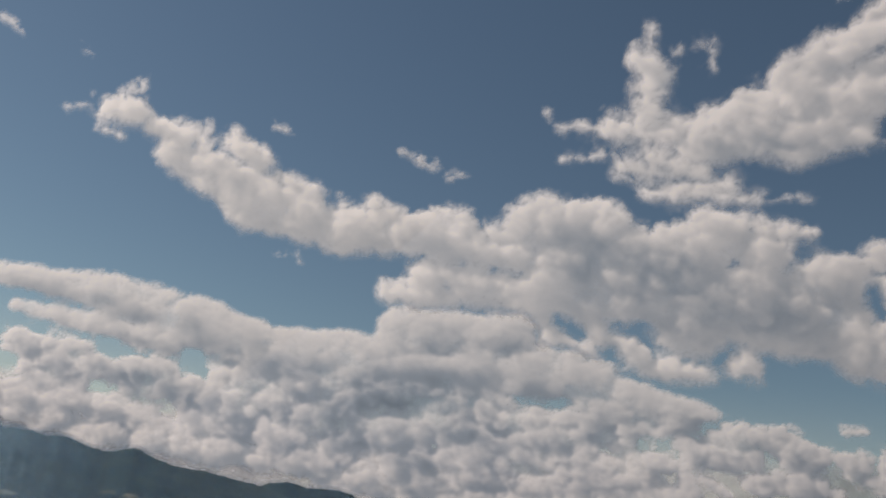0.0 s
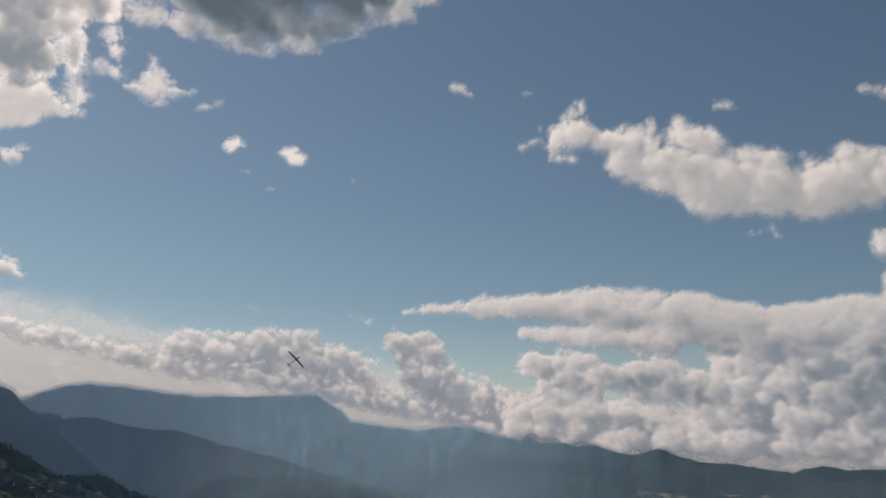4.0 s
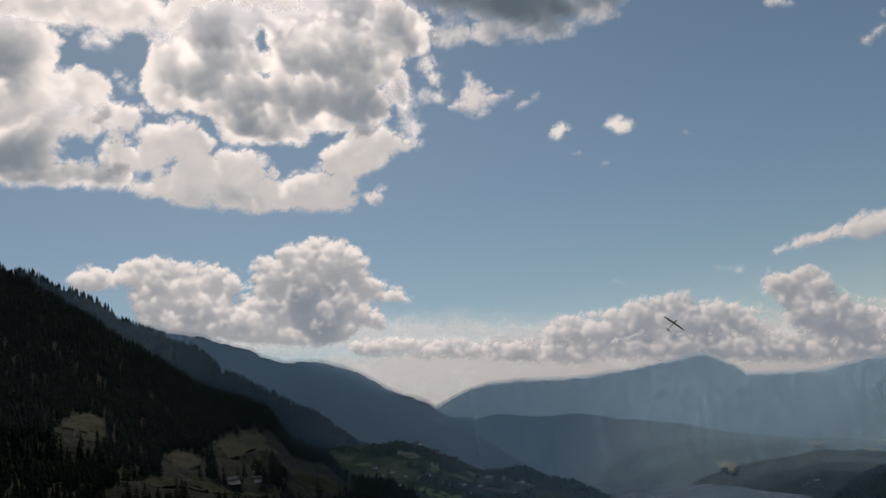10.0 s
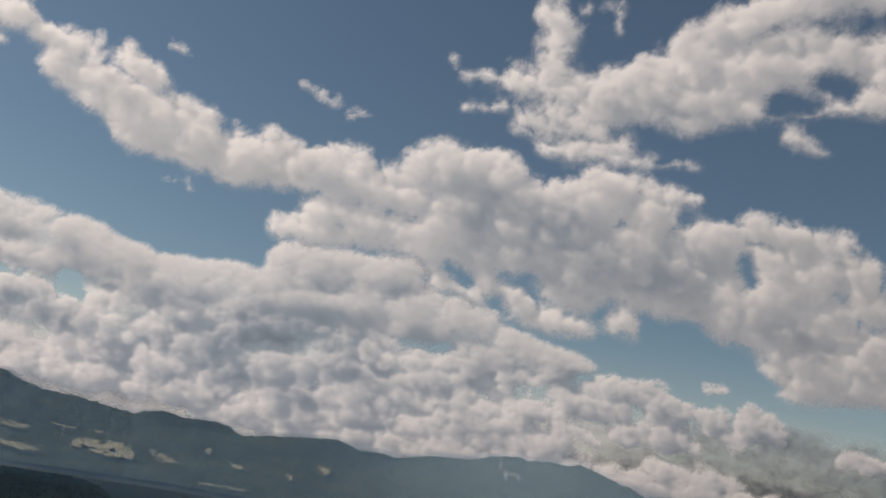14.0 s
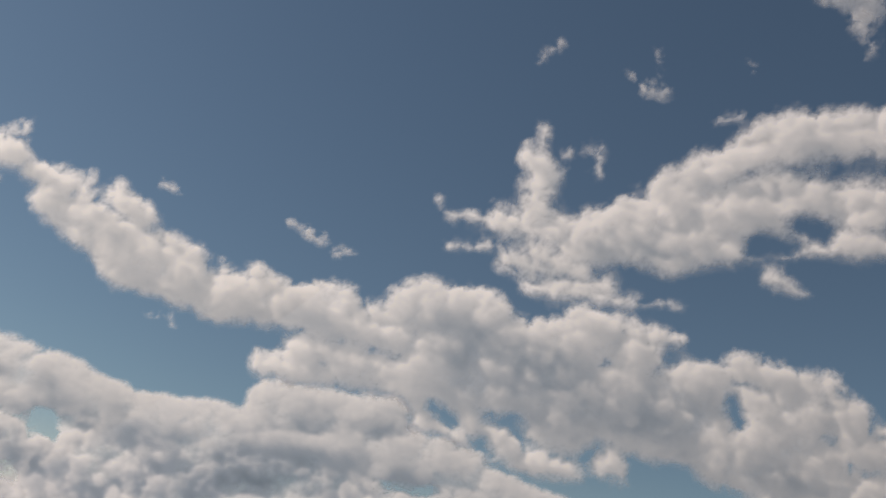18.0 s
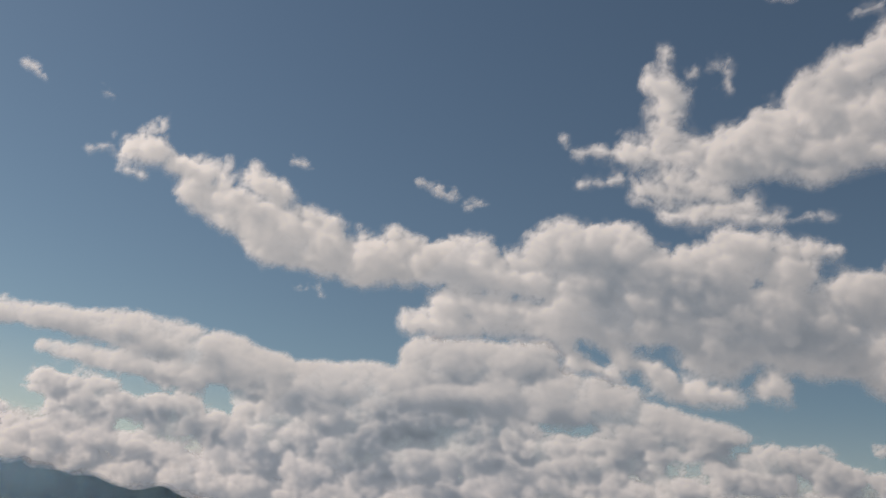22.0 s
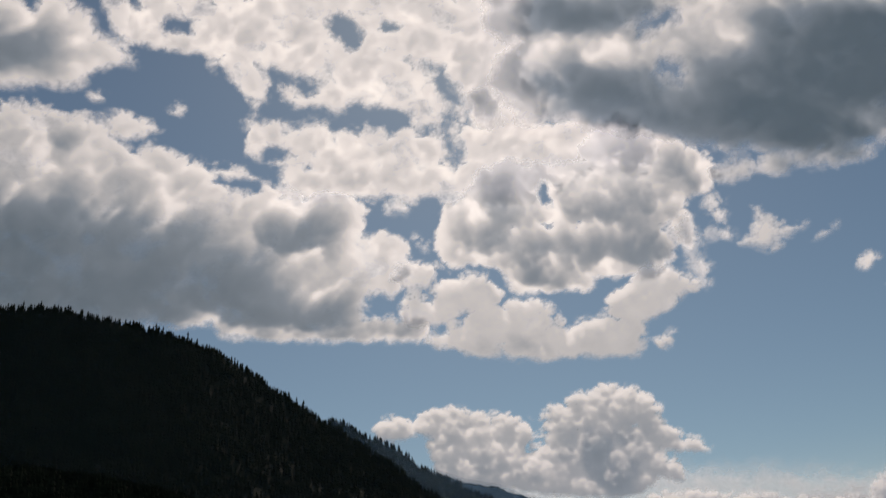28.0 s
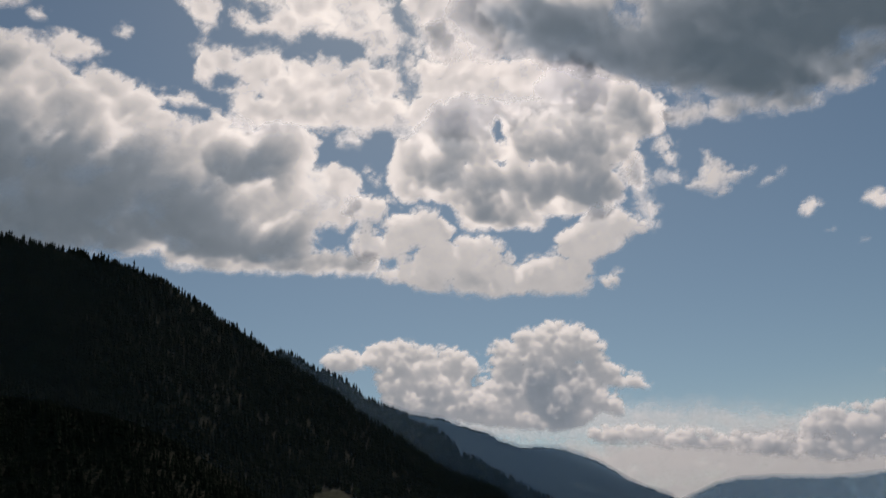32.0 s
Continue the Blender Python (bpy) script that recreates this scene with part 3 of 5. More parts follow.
BRIDGE = [
    (40.9, 13.9, 0.72, 47.6, 13.9, 1.22), (47.6, 13.2, 1.61, 55.1, 12.3, 1.61), (56.9, 11.9, 1.43, 62.1, 10.2, 1.43),
]
PUFF1 = [
    (1.7, 19.9, 0.32, 3.0, 19.6, 0.36), (2.3, 20.0, 0.32, 2.4, 19.5, 0.32),
]
PUFF2 = [
    (-2.2, 20.1, 0.22, -1.2, 20.2, 0.29), (-1.8, 19.8, 0.22, -1.6, 20.1, 0.25),
]
PUFF3 = [
    (-4.2, 22.1, 0.29, -2.9, 22.5, 0.29), (-0.9, 18.5, 0.11, -0.6, 18.4, 0.11), (0.8, 17.5, 0.11, 1.2, 17.5, 0.11), (6.6, 18.5, 0.14, 7.0, 18.3, 0.14),
]
HORSE = [
    (-9.0, 22.7, 0.32, -7.4, 22.8, 0.72), (-7.4, 24.7, 0.29, -7.1, 23.4, 0.57), (-7.2, 22.9, 0.79, -4.9, 23.0, 0.43), (-7.4, 21.8, 0.18, -6.2, 22.0, 0.22),
]
VEIL = [
    (-12.4, 24.8, 0.65, -12.0, 21.5, 0.57), (-10.8, 23.8, 0.50, -9.5, 23.4, 0.29),
]
WHISP = [
    (7.2, 9.7, 0.22, 8.3, 9.2, 0.22), (0.4, 9.8, 0.11, 0.9, 9.7, 0.11),
]
CUMT = [
    (-34.1, 13.1, 0.79, -29.8, 13.5, 0.72), (-29.7, 12.8, 1.29, -25.4, 12.3, 1.22), (-22.7, 12.9, 0.93, -19.4, 13.8, 1.22), (-19.0, 13.8, 1.29, -17.2, 13.1, 1.29),
    (-21.8, 11.3, 1.97, -18.6, 9.9, 1.97), (-16.9, 11.6, 1.08, -13.3, 10.5, 0.29), (-29.4, 10.5, 1.29, -19.1, 8.7, 0.79), (-16.7, 9.8, 0.72, -15.3, 9.1, 0.50),
    (-30.1, 11.6, 1.08, -22.5, 10.3, 1.22),
    (-20.5, 12.6, 1.5, -17.6, 11.2, 1.3),
]
CUMT_SHADE = [
    (-20.3, 11.3, 1.43, -18.5, 11.2, 1.58), (-20.4, 9.4, 1.43, -19.0, 8.8, 1.22),
]
ROW = [
    (-3.9, 7.2, 0.72, -2.4, 7.2, 0.79), (-1.7, 7.0, 1.00, 0.5, 7.0, 1.00), (1.3, 7.3, 1.00, 4.3, 7.2, 1.15), (4.5, 7.0, 1.15, 8.0, 6.1, 0.93),
    (10.1, 8.1, 0.79, 12.2, 7.5, 1.22), (11.6, 6.5, 1.36, 13.9, 5.2, 1.36), (15.3, 5.1, 0.79, 17.0, 4.5, 0.79), (-2.5, 6.0, 0.72, 18.2, 2.8, 0.86),
    (-16.9, 7.7, 0.57, -2.6, 5.6, 0.57),
]
ROW_SHADE = [
    (-0.7, 6.3, 0.36, 7.5, 5.4, 0.43), (10.8, 5.6, 0.50, 13.1, 4.8, 0.50),
]
HEADS = [
    (61.6, 6.0, 1.07, 64.3, 6.4, 1.50), (67.5, 6.7, 1.43, 68.8, 6.2, 1.07), (71.0, 5.7, 1.00, 72.7, 5.5, 1.43), (65.3, 4.6, 0.57, 68.8, 4.3, 0.57),
    (67.6, 3.0, 0.57, 68.2, 2.6, 0.72), (61.3, 4.6, 0.43, 64.0, 3.8, 0.43), (68.5, 1.5, 0.36, 71.5, 1.6, 0.57), (70.3, 3.8, 0.32, 70.6, 3.8, 0.32),
]
CLOUDFIELD = [
    (-61.1, 30.3, 1.61, -54.6, 30.7, 1.29), (-62.8, 27.1, 3.05, -46.2, 26.9, 3.59), (-58.4, 22.8, 3.59, -38.4, 23.0, 3.59), (-48.2, 26.8, 2.69, -36.7, 25.8, 2.58),
    (-38.3, 25.8, 2.33, -34.0, 23.8, 1.97), (-44.5, 19.7, 0.79, -31.6, 19.4, 0.93), (-52.7, 31.8, 1.00, -51.1, 31.9, 0.50),
]
CLOUDFIELD_HOLE = [
    (-34.3, 27.0, 0.72, -30.7, 25.8, 0.72), (-45.5, 29.0, 0.36, -43.1, 28.9, 0.36), (-62.2, 31.8, 0.57, -61.3, 31.6, 0.29),
]
CLOUDFIELD_SHADE = [
    (-60.8, 24.3, 2.15, -48.1, 24.3, 2.51), (-58.2, 21.5, 2.15, -48.7, 21.1, 1.43), (-41.5, 26.4, 1.08, -37.9, 26.2, 1.29), (-44.1, 21.1, 1.08, -32.2, 20.7, 1.08),
    (-57.1, 30.8, 0.50, -55.9, 30.8, 0.50), (-62.8, 22.6, 3.23, -51.8, 23.0, 2.87), (-48.0, 23.3, 1.43, -43.8, 23.0, 1.79),
]
BRIGHT = [
    (-53.2, 38.4, 1.61, -39.7, 39.0, 3.05), (-45.5, 36.8, 1.61, -43.5, 34.6, 0.79), (-41.6, 39.0, 2.69, -33.6, 36.3, 1.97), (-39.4, 35.9, 1.97, -30.6, 34.9, 1.97),
    (-43.2, 31.8, 1.22, -30.2, 30.9, 1.79), (-39.8, 29.4, 1.61, -28.6, 29.6, 1.61), (-33.4, 39.5, 2.15, -24.3, 38.5, 2.69), (-26.5, 36.2, 2.15, -23.0, 34.0, 1.79),
    (-26.3, 31.5, 1.97, -15.2, 30.0, 1.97), (-29.1, 28.9, 1.08, -21.8, 28.8, 1.79), (-37.9, 41.9, 2.15, -23.8, 41.3, 2.15),
]
BRIGHT_HOLE = [
    (-42.4, 35.8, 0.50, -39.8, 35.5, 0.57), (-37.5, 39.7, 0.57, -36.1, 38.7, 0.57), (-35.5, 33.6, 0.86, -32.1, 33.2, 0.50), (-29.2, 35.7, 0.36, -27.7, 34.0, 0.43),
    (-28.6, 31.5, 0.43, -28.4, 31.2, 0.36), (-42.3, 31.0, 0.57, -41.1, 31.2, 0.36), (-21.8, 28.3, 0.36, -21.8, 27.4, 0.43), (-33.4, 39.5, 0.29, -32.5, 39.1, 0.22),
    (-50.5, 38.3, 0.36, -49.2, 38.4, 0.36),
]
DARK = [
    (-22.7, 39.8, 2.15, 5.7, 31.9, 3.41), (-22.3, 35.0, 2.51, -4.2, 30.5, 3.23), (-20.1, 36.9, 2.51, 0.2, 31.1, 2.87), (-4.6, 29.2, 1.97, 2.3, 27.7, 1.43),
    (-3.2, 27.4, 1.22, 0.2, 26.0, 0.36), (-9.7, 27.4, 0.43, -5.3, 27.1, 0.86), (-25.9, 34.4, 1.08, -25.2, 33.2, 0.90), (1.9, 28.2, 0.93, 5.9, 28.3, 0.79),
    (7.1, 30.9, 1.43, 11.2, 30.9, 1.15), (7.8, 29.5, 1.00, 9.7, 29.6, 0.79),
]
DARK_HOLE = [
    (-11.4, 34.5, 0.36, -10.9, 34.2, 0.32), (-12.3, 37.1, 0.29, -10.8, 37.4, 0.36),
]
DARK_SHADE = [
    (-21.3, 39.9, 1.08, -13.0, 37.9, 1.79), (-19.9, 34.4, 1.79, -10.5, 31.4, 2.87), (-10.4, 31.9, 3.05, -3.0, 29.2, 2.33), (-3.2, 33.2, 3.23, 4.3, 30.6, 3.41),
    (-3.2, 28.7, 1.43, -0.2, 27.5, 0.93),
]
CORE = [
    (-28.2, 25.9, 1.72, -24.7, 28.1, 1.79), (-28.4, 24.9, 1.43, -15.3, 23.5, 2.01), (-23.9, 28.0, 2.15, -14.2, 26.8, 2.15), (-16.5, 29.9, 2.15, -11.0, 27.6, 1.43),
    (-23.5, 22.9, 1.65, -20.0, 22.0, 0.93), (-12.7, 25.0, 0.57, -12.1, 23.1, 0.43),
]
CORE_HOLE = [
    (-21.7, 28.3, 0.36, -21.7, 27.4, 0.43),
]
CORE_SHADE = [
    (-25.7, 28.6, 0.86, -25.2, 26.4, 1.51), (-27.5, 25.1, 0.93, -14.8, 23.8, 1.65), (-16.6, 25.8, 1.29, -14.9, 24.4, 1.29), (-23.4, 23.3, 0.93, -21.2, 22.5, 0.65),
    (-19.7, 26.4, 0.93, -15.6, 26.8, 0.93), (-12.1, 28.6, 1.08, -11.3, 26.6, 0.72), (-27.2, 23.3, 0.72, -25.8, 22.0, 0.72),
]
CHAIN = [
    (-30.1, 18.6, 0.57, -27.0, 18.7, 1.29), (-26.9, 19.6, 1.43, -23.4, 19.6, 1.29), (-24.7, 18.2, 1.15, -17.4, 18.1, 1.43), (-17.1, 19.9, 1.29, -14.8, 20.5, 1.43),
    (-15.6, 21.5, 0.79, -12.5, 20.6, 0.50), (-29.1, 21.9, 1.29, -26.4, 21.5, 1.08), (-31.9, 20.8, 1.08, -29.6, 20.5, 0.93), (-32.1, 23.0, 0.86, -30.6, 23.2, 0.72),
    (-15.2, 17.2, 0.29, -14.5, 17.6, 0.22),
]
CHAIN_SHADE = [
    (-27.1, 22.9, 0.50, -25.9, 21.7, 0.50), (-27.1, 18.0, 0.43, -23.3, 17.9, 0.50),
]
CORNER = [
    (-62.9, 35.0, 2.69, -58.0, 35.7, 2.51), (-59.0, 38.0, 1.00, -56.8, 37.1, 0.86), (-56.7, 35.5, 1.43, -54.1, 35.8, 0.72), (-65.3, 37.3, 1.08, -61.7, 36.9, 1.08),
]
CORNER_SHADE = [
    (-62.1, 35.1, 1.61, -58.0, 35.6, 1.43),
]



def stroke_distance(x, y, strokes, flat, blend=0.25):
    """Distance in degrees to the nearest stroke (negative inside)."""
    total = np.zeros_like(x)
    for a0, e0, r0, a1, e1, r1 in strokes:
        (x0, y0), (x1, y1) = flat(a0, e0), flat(a1, e1)
        dx, dy = x1 - x0, y1 - y0
        t = np.clip(((x - x0) * dx + (y - y0) * dy) / (dx * dx + dy * dy + 1e-9), 0, 1)
        d = np.hypot(x - x0 - t * dx, y - y0 - t * dy) - (r0 + (r1 - r0) * t)
        total += np.exp(np.clip(-d / blend, -60, 60))
    return -blend * np.log(total + 1e-24)


def layer(apart):
    """Distance of the cloud layer at an angle from the sun: it slopes away, so that the sun's light reaches all of it."""
    return 4080 * np.exp(0.25 * np.clip(np.radians(apart) - 1.1, 0, None))


def moved(field, dx, dy):
    """A grid read dx columns and dy rows further on, held at its edges."""
    rows, columns = field.shape
    return field[np.clip(np.arange(rows) + dy, 0, rows - 1)][:, np.clip(np.arange(columns) + dx, 0, columns - 1)]


def softened(field, n):
    for axis in (0, 1):
        field = sum(np.roll(field, k, axis) for k in range(-n, n + 1)) / (2 * n + 1)
    return field


def cloud(name, label, strokes, holes=(), deep=(), far=0.0, seed=1, ragged=0.5, size=2.0, thick=1.0, grow=0.1, billow=0.7, soft=0.5, thin=0.0, torn=0.15,
          broken=0.0, dense=0.55, reach=1.3, flatten=1.15, blend=0.25, cell=0.1, rim=0.8, core=1.6, dim=0.0, calm=0.0, flat_base=0.6, whole_above=False, span=3.4, front=0.0, belly=0.16):
    """One cloud: a sheet, thin and torn at its edges. The shade of a heaped slab is baked into its vertices."""
    ends = np.array([(s[0], s[1]) for s in strokes] + [(s[3], s[4]) for s in strokes])
    middle = aim(*(ends.min(0) + ends.max(0)) / 2)
    side = np.cross(middle, (0, 0, 1))
    side /= np.linalg.norm(side)
    up = np.cross(side, middle)

    def flat(a, e):
        d = aim(a, e)
        return np.degrees(d @ side / (d @ middle)), np.degrees(d @ up / (d @ middle))
    pts = np.array([(*flat(s[0], s[1]), s[2]) for s in strokes] + [(*flat(s[3], s[4]), s[5]) for s in strokes])
    pad = 0.8 + ragged
    xs = np.arange((pts[:, 0] - pts[:, 2]).min() - pad, (pts[:, 0] + pts[:, 2]).max() + pad, cell)
    ys = np.arange((pts[:, 1] - pts[:, 2]).min() - pad, (pts[:, 1] + pts[:, 2]).max() + pad, cell)
    X, Y = np.meshgrid(xs, ys)
    dirs = middle + np.radians(X)[..., None] * side + np.radians(Y)[..., None] * up
    dirs /= np.linalg.norm(dirs, axis=-1, keepdims=True)
    # torn outline
    wx = X + ragged * (0.9 * fbm(X / 3.0, Y / 3.0, 2, seed + 20) + 0.7 * fbm(X / 1.1, Y / 1.1, 4, seed + 40, 0.55))
    wy = Y + ragged * (0.9 * fbm(X / 3.0, Y / 3.0, 2, seed + 30) + 0.7 * fbm(X / 1.1, Y / 1.1, 4, seed + 60, 0.55))
    inside = -stroke_distance(wx, wy, strokes, flat, blend)
    if holes:
        inside = np.minimum(inside, stroke_distance(wx, wy, holes, flat, blend))
    bx = wx + 0.5 * size * fbm(X / size / 1.6, Y / size / 1.6, 3, seed + 120)
    by = wy + 0.5 * size * fbm(X / size / 1.6 + 9, Y / size / 1.6, 3, seed + 130)
    b = puffs(bx / size / flatten, by / size, 5, seed, 0.55)
    b = 0.4 + 0.26 * (b - b.mean()) / b.std()
    fine = fbm(X / 0.55, Y / 0.55, 4, seed + 80, 0.65)
    under = np.clip(np.gradient(inside, cell, axis=0), 0, 1)  # flatter below than above
    above = step(7.6, 9.0, np.degrees(np.arcsin(dirs[..., 2]))) if whole_above else 0.0  # a deck smooth and whole, over broken rows
    body = inside + grow + billow * (1 - 0.5 * above) * (1 - flat_base * under) * (b - 0.35) + 0.5 * ragged * fine + broken * fbm(X / 2.2, Y / 2.2, 4, seed + 85) * (1 - above) + 0.12 * above
    drift = fbm(wx / 3.2 + 7, wy / 2.2, 5, seed + 95, 0.6)  # thinner and denser parts
    cover = step(-0.12, 0.2 + soft, body) * (1 - thin) * (1 - torn * step(0.0, 0.4, drift + 0.25 * (0.4 - b)))
    # half the thickness of the notional slab that shades the sheet, in degrees
    swell = 1 - np.exp(-np.clip(body, 0, None) / rim)
    even = calm + 0.5 * above
    half = thick * swell * np.clip((1 - even) * (0.35 + 1.45 * b) + even * 0.95 - 0.5 * drift, 0.12, None)
    # shaded cores: thickness added for the baked shade, or with front a painted tone
    if deep:
        wide = -stroke_distance(wx + 0.6 * fbm(X / 2, Y / 2, 3, seed + 70), wy + 0.6 * fbm(X / 2, Y / 2, 3, seed + 75), deep, flat, 0.5)
        wide = step(-0.7, 1.3, wide + 0.9 * (b - 0.4)) * swell
        half = half + (core * wide if not front else 0)
    # the slab's shade from the sun, worked out here and baked in
    sx, sy, sz = float(SUN_WAY.dot(side)), float(SUN_WAY.dot(up)), float(SUN_WAY.dot(middle)) - front  # front: swings the sun towards the viewer for the baked shading alone
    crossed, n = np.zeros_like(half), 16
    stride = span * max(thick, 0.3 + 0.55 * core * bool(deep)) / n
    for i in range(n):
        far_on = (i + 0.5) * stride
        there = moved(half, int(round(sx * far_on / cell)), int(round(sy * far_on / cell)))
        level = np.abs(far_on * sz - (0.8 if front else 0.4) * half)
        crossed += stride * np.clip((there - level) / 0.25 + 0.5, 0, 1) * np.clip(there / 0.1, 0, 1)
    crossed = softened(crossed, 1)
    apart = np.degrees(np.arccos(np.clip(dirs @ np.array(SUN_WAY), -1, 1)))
    forward = np.interp(apart, [0, 18, 30, 45, 70, 120], [0.0, 0.05, 0.18, 0.29, 0.345, 0.33])  # brightness by angle from the sun, painted in as the droplets' forward scatter
    # dim, belly and drift paint further light and dark straight into the shade
    baked_shade = np.clip(forward + dim + dense * (1 - np.exp(-crossed / reach)) + (belly * wide if deep and front else 0) - (0.22 * drift * swell if front else 0), 0, 1)
    away = np.minimum(layer(apart) + far * 0.25, 4935)
    bulge = np.radians(softened(half, max(1, int(0.2 / cell)))) * away
    places = dirs * (away + 0.03 * bulge)[..., None] + (0, 0, EYE)
    some = cover > 0.004
    keep = some[:-1, :-1] | some[1:, :-1] | some[:-1, 1:] | some[1:, 1:]
    mesh = grid_mesh(name, places, keep, X.shape, (("cover", cover), ("baked_shade", baked_shade)))
    mesh.normals_split_custom_set_from_vertices([tuple(-SUN_WAY)] * len(mesh.vertices))  # droplets have no face: lit alike whichever way it lies
    mesh.materials.append(CLOUD)
    return tagged(new(name, mesh), label, "cloud")


def shrunk(strokes, by):
    return [(a0, e0, max(0.05, r0 - by), a1, e1, max(0.05, r1 - by)) for a0, e0, r0, a1, e1, r1 in strokes]


cloud("cumulus_cloud", "broad cumulus cloud with a white arm tapering to a torn tip", ARM + MASS + BRIDGE, MASS_HOLE + shrunk(DECK, 0.1), MASS_SHADE, far=0, seed=21, size=1.9,
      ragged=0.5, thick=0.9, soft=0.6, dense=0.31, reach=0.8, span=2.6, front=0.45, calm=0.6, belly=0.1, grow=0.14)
cloud("cloud_bank", "long flat cloud deck over slanting rows of small cumulus clouds", DECK + LOW + ROWS + HEADS, (), DECK_SHADE + LOW_SHADE + ROWS_SHADE, far=20, seed=41, size=1.3,
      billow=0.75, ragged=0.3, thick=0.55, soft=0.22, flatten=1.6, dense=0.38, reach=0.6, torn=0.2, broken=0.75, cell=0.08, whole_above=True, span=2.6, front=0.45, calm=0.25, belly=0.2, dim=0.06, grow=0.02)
cloud("cumulus_cloud", "smooth white cumulus cloud with a torn, hooked edge", UPPER, UPPER_HOLE, UPPER_SHADE, far=-330, seed=51, ragged=0.6,
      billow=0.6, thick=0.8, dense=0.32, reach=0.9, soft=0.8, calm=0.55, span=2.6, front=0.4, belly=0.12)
for i, stroke in enumerate(SCRAP):
    tagged(cloud("cloud_wisp", "torn white cloud wisp in deep blue sky", [stroke], seed=161 + 7 * i, ragged=0.45, thin=0.4, size=1.0, thick=0.3, soft=0.7,
                 cell=0.07), group="cloud wisps")
for i, stroke in enumerate(TATTERS):
    tagged(cloud("cloud_wisp", "thin torn scrap of white cloud between larger clouds", [stroke], seed=463 + 7 * i, ragged=0.4, thin=0.25, size=0.8, thick=0.3, soft=0.6,
                 cell=0.07), group="cloud wisps")
for i, stroke in enumerate(BITS):
    tagged(cloud("cloud_wisp", "small white scrap of cloud in blue sky", [stroke], seed=263 + 7 * i, ragged=0.35, thin=0.35, size=0.8, thick=0.3, soft=0.5,
                 cell=0.07), group="cloud wisps")
cloud("small_cloud", "tiny bright white puff of cloud", PUFF1, seed=71, ragged=0.22, size=0.8, thick=0.3, grow=-0.05, billow=0.4, soft=0.25)
cloud("small_cloud", "tiny torn white puff of cloud", PUFF2, seed=73, ragged=0.3, size=0.6, thick=0.3, grow=-0.05, billow=0.4, soft=0.3)
for i, stroke in enumerate(PUFF3 + WHISP):
    tagged(cloud("small_cloud", "faint white scrap of cloud", [stroke], seed=375 + 7 * i, ragged=0.25, thin=0.45, size=0.6, thick=0.2, cell=0.06, grow=-0.05, billow=0.5),
           group="cloud wisps")
cloud("small_cloud", "ragged white cloud with an upright horn", HORSE, seed=77, ragged=0.3, size=0.6, thick=0.5, dense=0.28, reach=0.6, front=0.7, grow=-0.1, billow=0.45, cell=0.07)
cloud("cloud_veil", "thin hazy veil of cloud", VEIL, seed=79, ragged=0.5, thin=0.45, size=0.9, thick=0.3)
cloud("cumulus_cloud", "towering cumulus cloud with a grey belly over the mountains", CUMT, (), CUMT_SHADE, seed=83, ragged=0.18,
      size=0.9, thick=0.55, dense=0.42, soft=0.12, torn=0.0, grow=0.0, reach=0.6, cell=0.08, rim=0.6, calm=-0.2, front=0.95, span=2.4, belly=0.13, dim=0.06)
cloud("cumulus_cloud", "row of low cauliflower cumulus clouds in haze", ROW, (), ROW_SHADE, seed=85, ragged=0.2, size=0.7, thick=0.5, dense=0.36, soft=0.25, torn=0.05,
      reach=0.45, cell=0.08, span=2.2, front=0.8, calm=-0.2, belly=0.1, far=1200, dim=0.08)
cloud("cloud_field", "wide grey cloud field with a flat shaded base and white rims", CLOUDFIELD, CLOUDFIELD_HOLE, CLOUDFIELD_SHADE, far=90, seed=93,
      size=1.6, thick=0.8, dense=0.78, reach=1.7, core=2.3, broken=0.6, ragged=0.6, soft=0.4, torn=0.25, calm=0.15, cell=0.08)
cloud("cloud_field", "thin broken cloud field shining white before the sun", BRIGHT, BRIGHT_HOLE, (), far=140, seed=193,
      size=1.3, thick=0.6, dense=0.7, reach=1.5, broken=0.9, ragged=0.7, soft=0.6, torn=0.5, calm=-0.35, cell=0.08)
cloud("cumulus_cloud", "grey-cored cumulus cloud with shining rims", CORE, CORE_HOLE, CORE_SHADE, far=0, seed=293,
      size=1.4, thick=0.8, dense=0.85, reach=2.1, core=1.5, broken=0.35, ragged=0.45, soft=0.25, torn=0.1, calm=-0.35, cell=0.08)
cloud("cumulus_cloud", "chain of small heaped clouds with bright crests", CHAIN, (), CHAIN_SHADE, far=-60, seed=393,
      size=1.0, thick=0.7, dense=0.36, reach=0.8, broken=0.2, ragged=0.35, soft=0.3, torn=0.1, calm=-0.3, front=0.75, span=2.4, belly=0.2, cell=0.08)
cloud("storm_cloud", "big dark grey cloud underside with shining edges", DARK, DARK_HOLE, DARK_SHADE, far=-260, seed=95, size=1.8, thick=1.0, dense=0.95, reach=2.4, core=2.6,
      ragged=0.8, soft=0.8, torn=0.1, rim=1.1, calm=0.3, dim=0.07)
cloud("cumulus_cloud", "grey cumulus cloud with a shining crest", CORNER, (), CORNER_SHADE, far=-20, seed=101, size=1.4, thick=0.8, dense=0.85, reach=2.4, core=1.8, soft=0.6, torn=0.1)


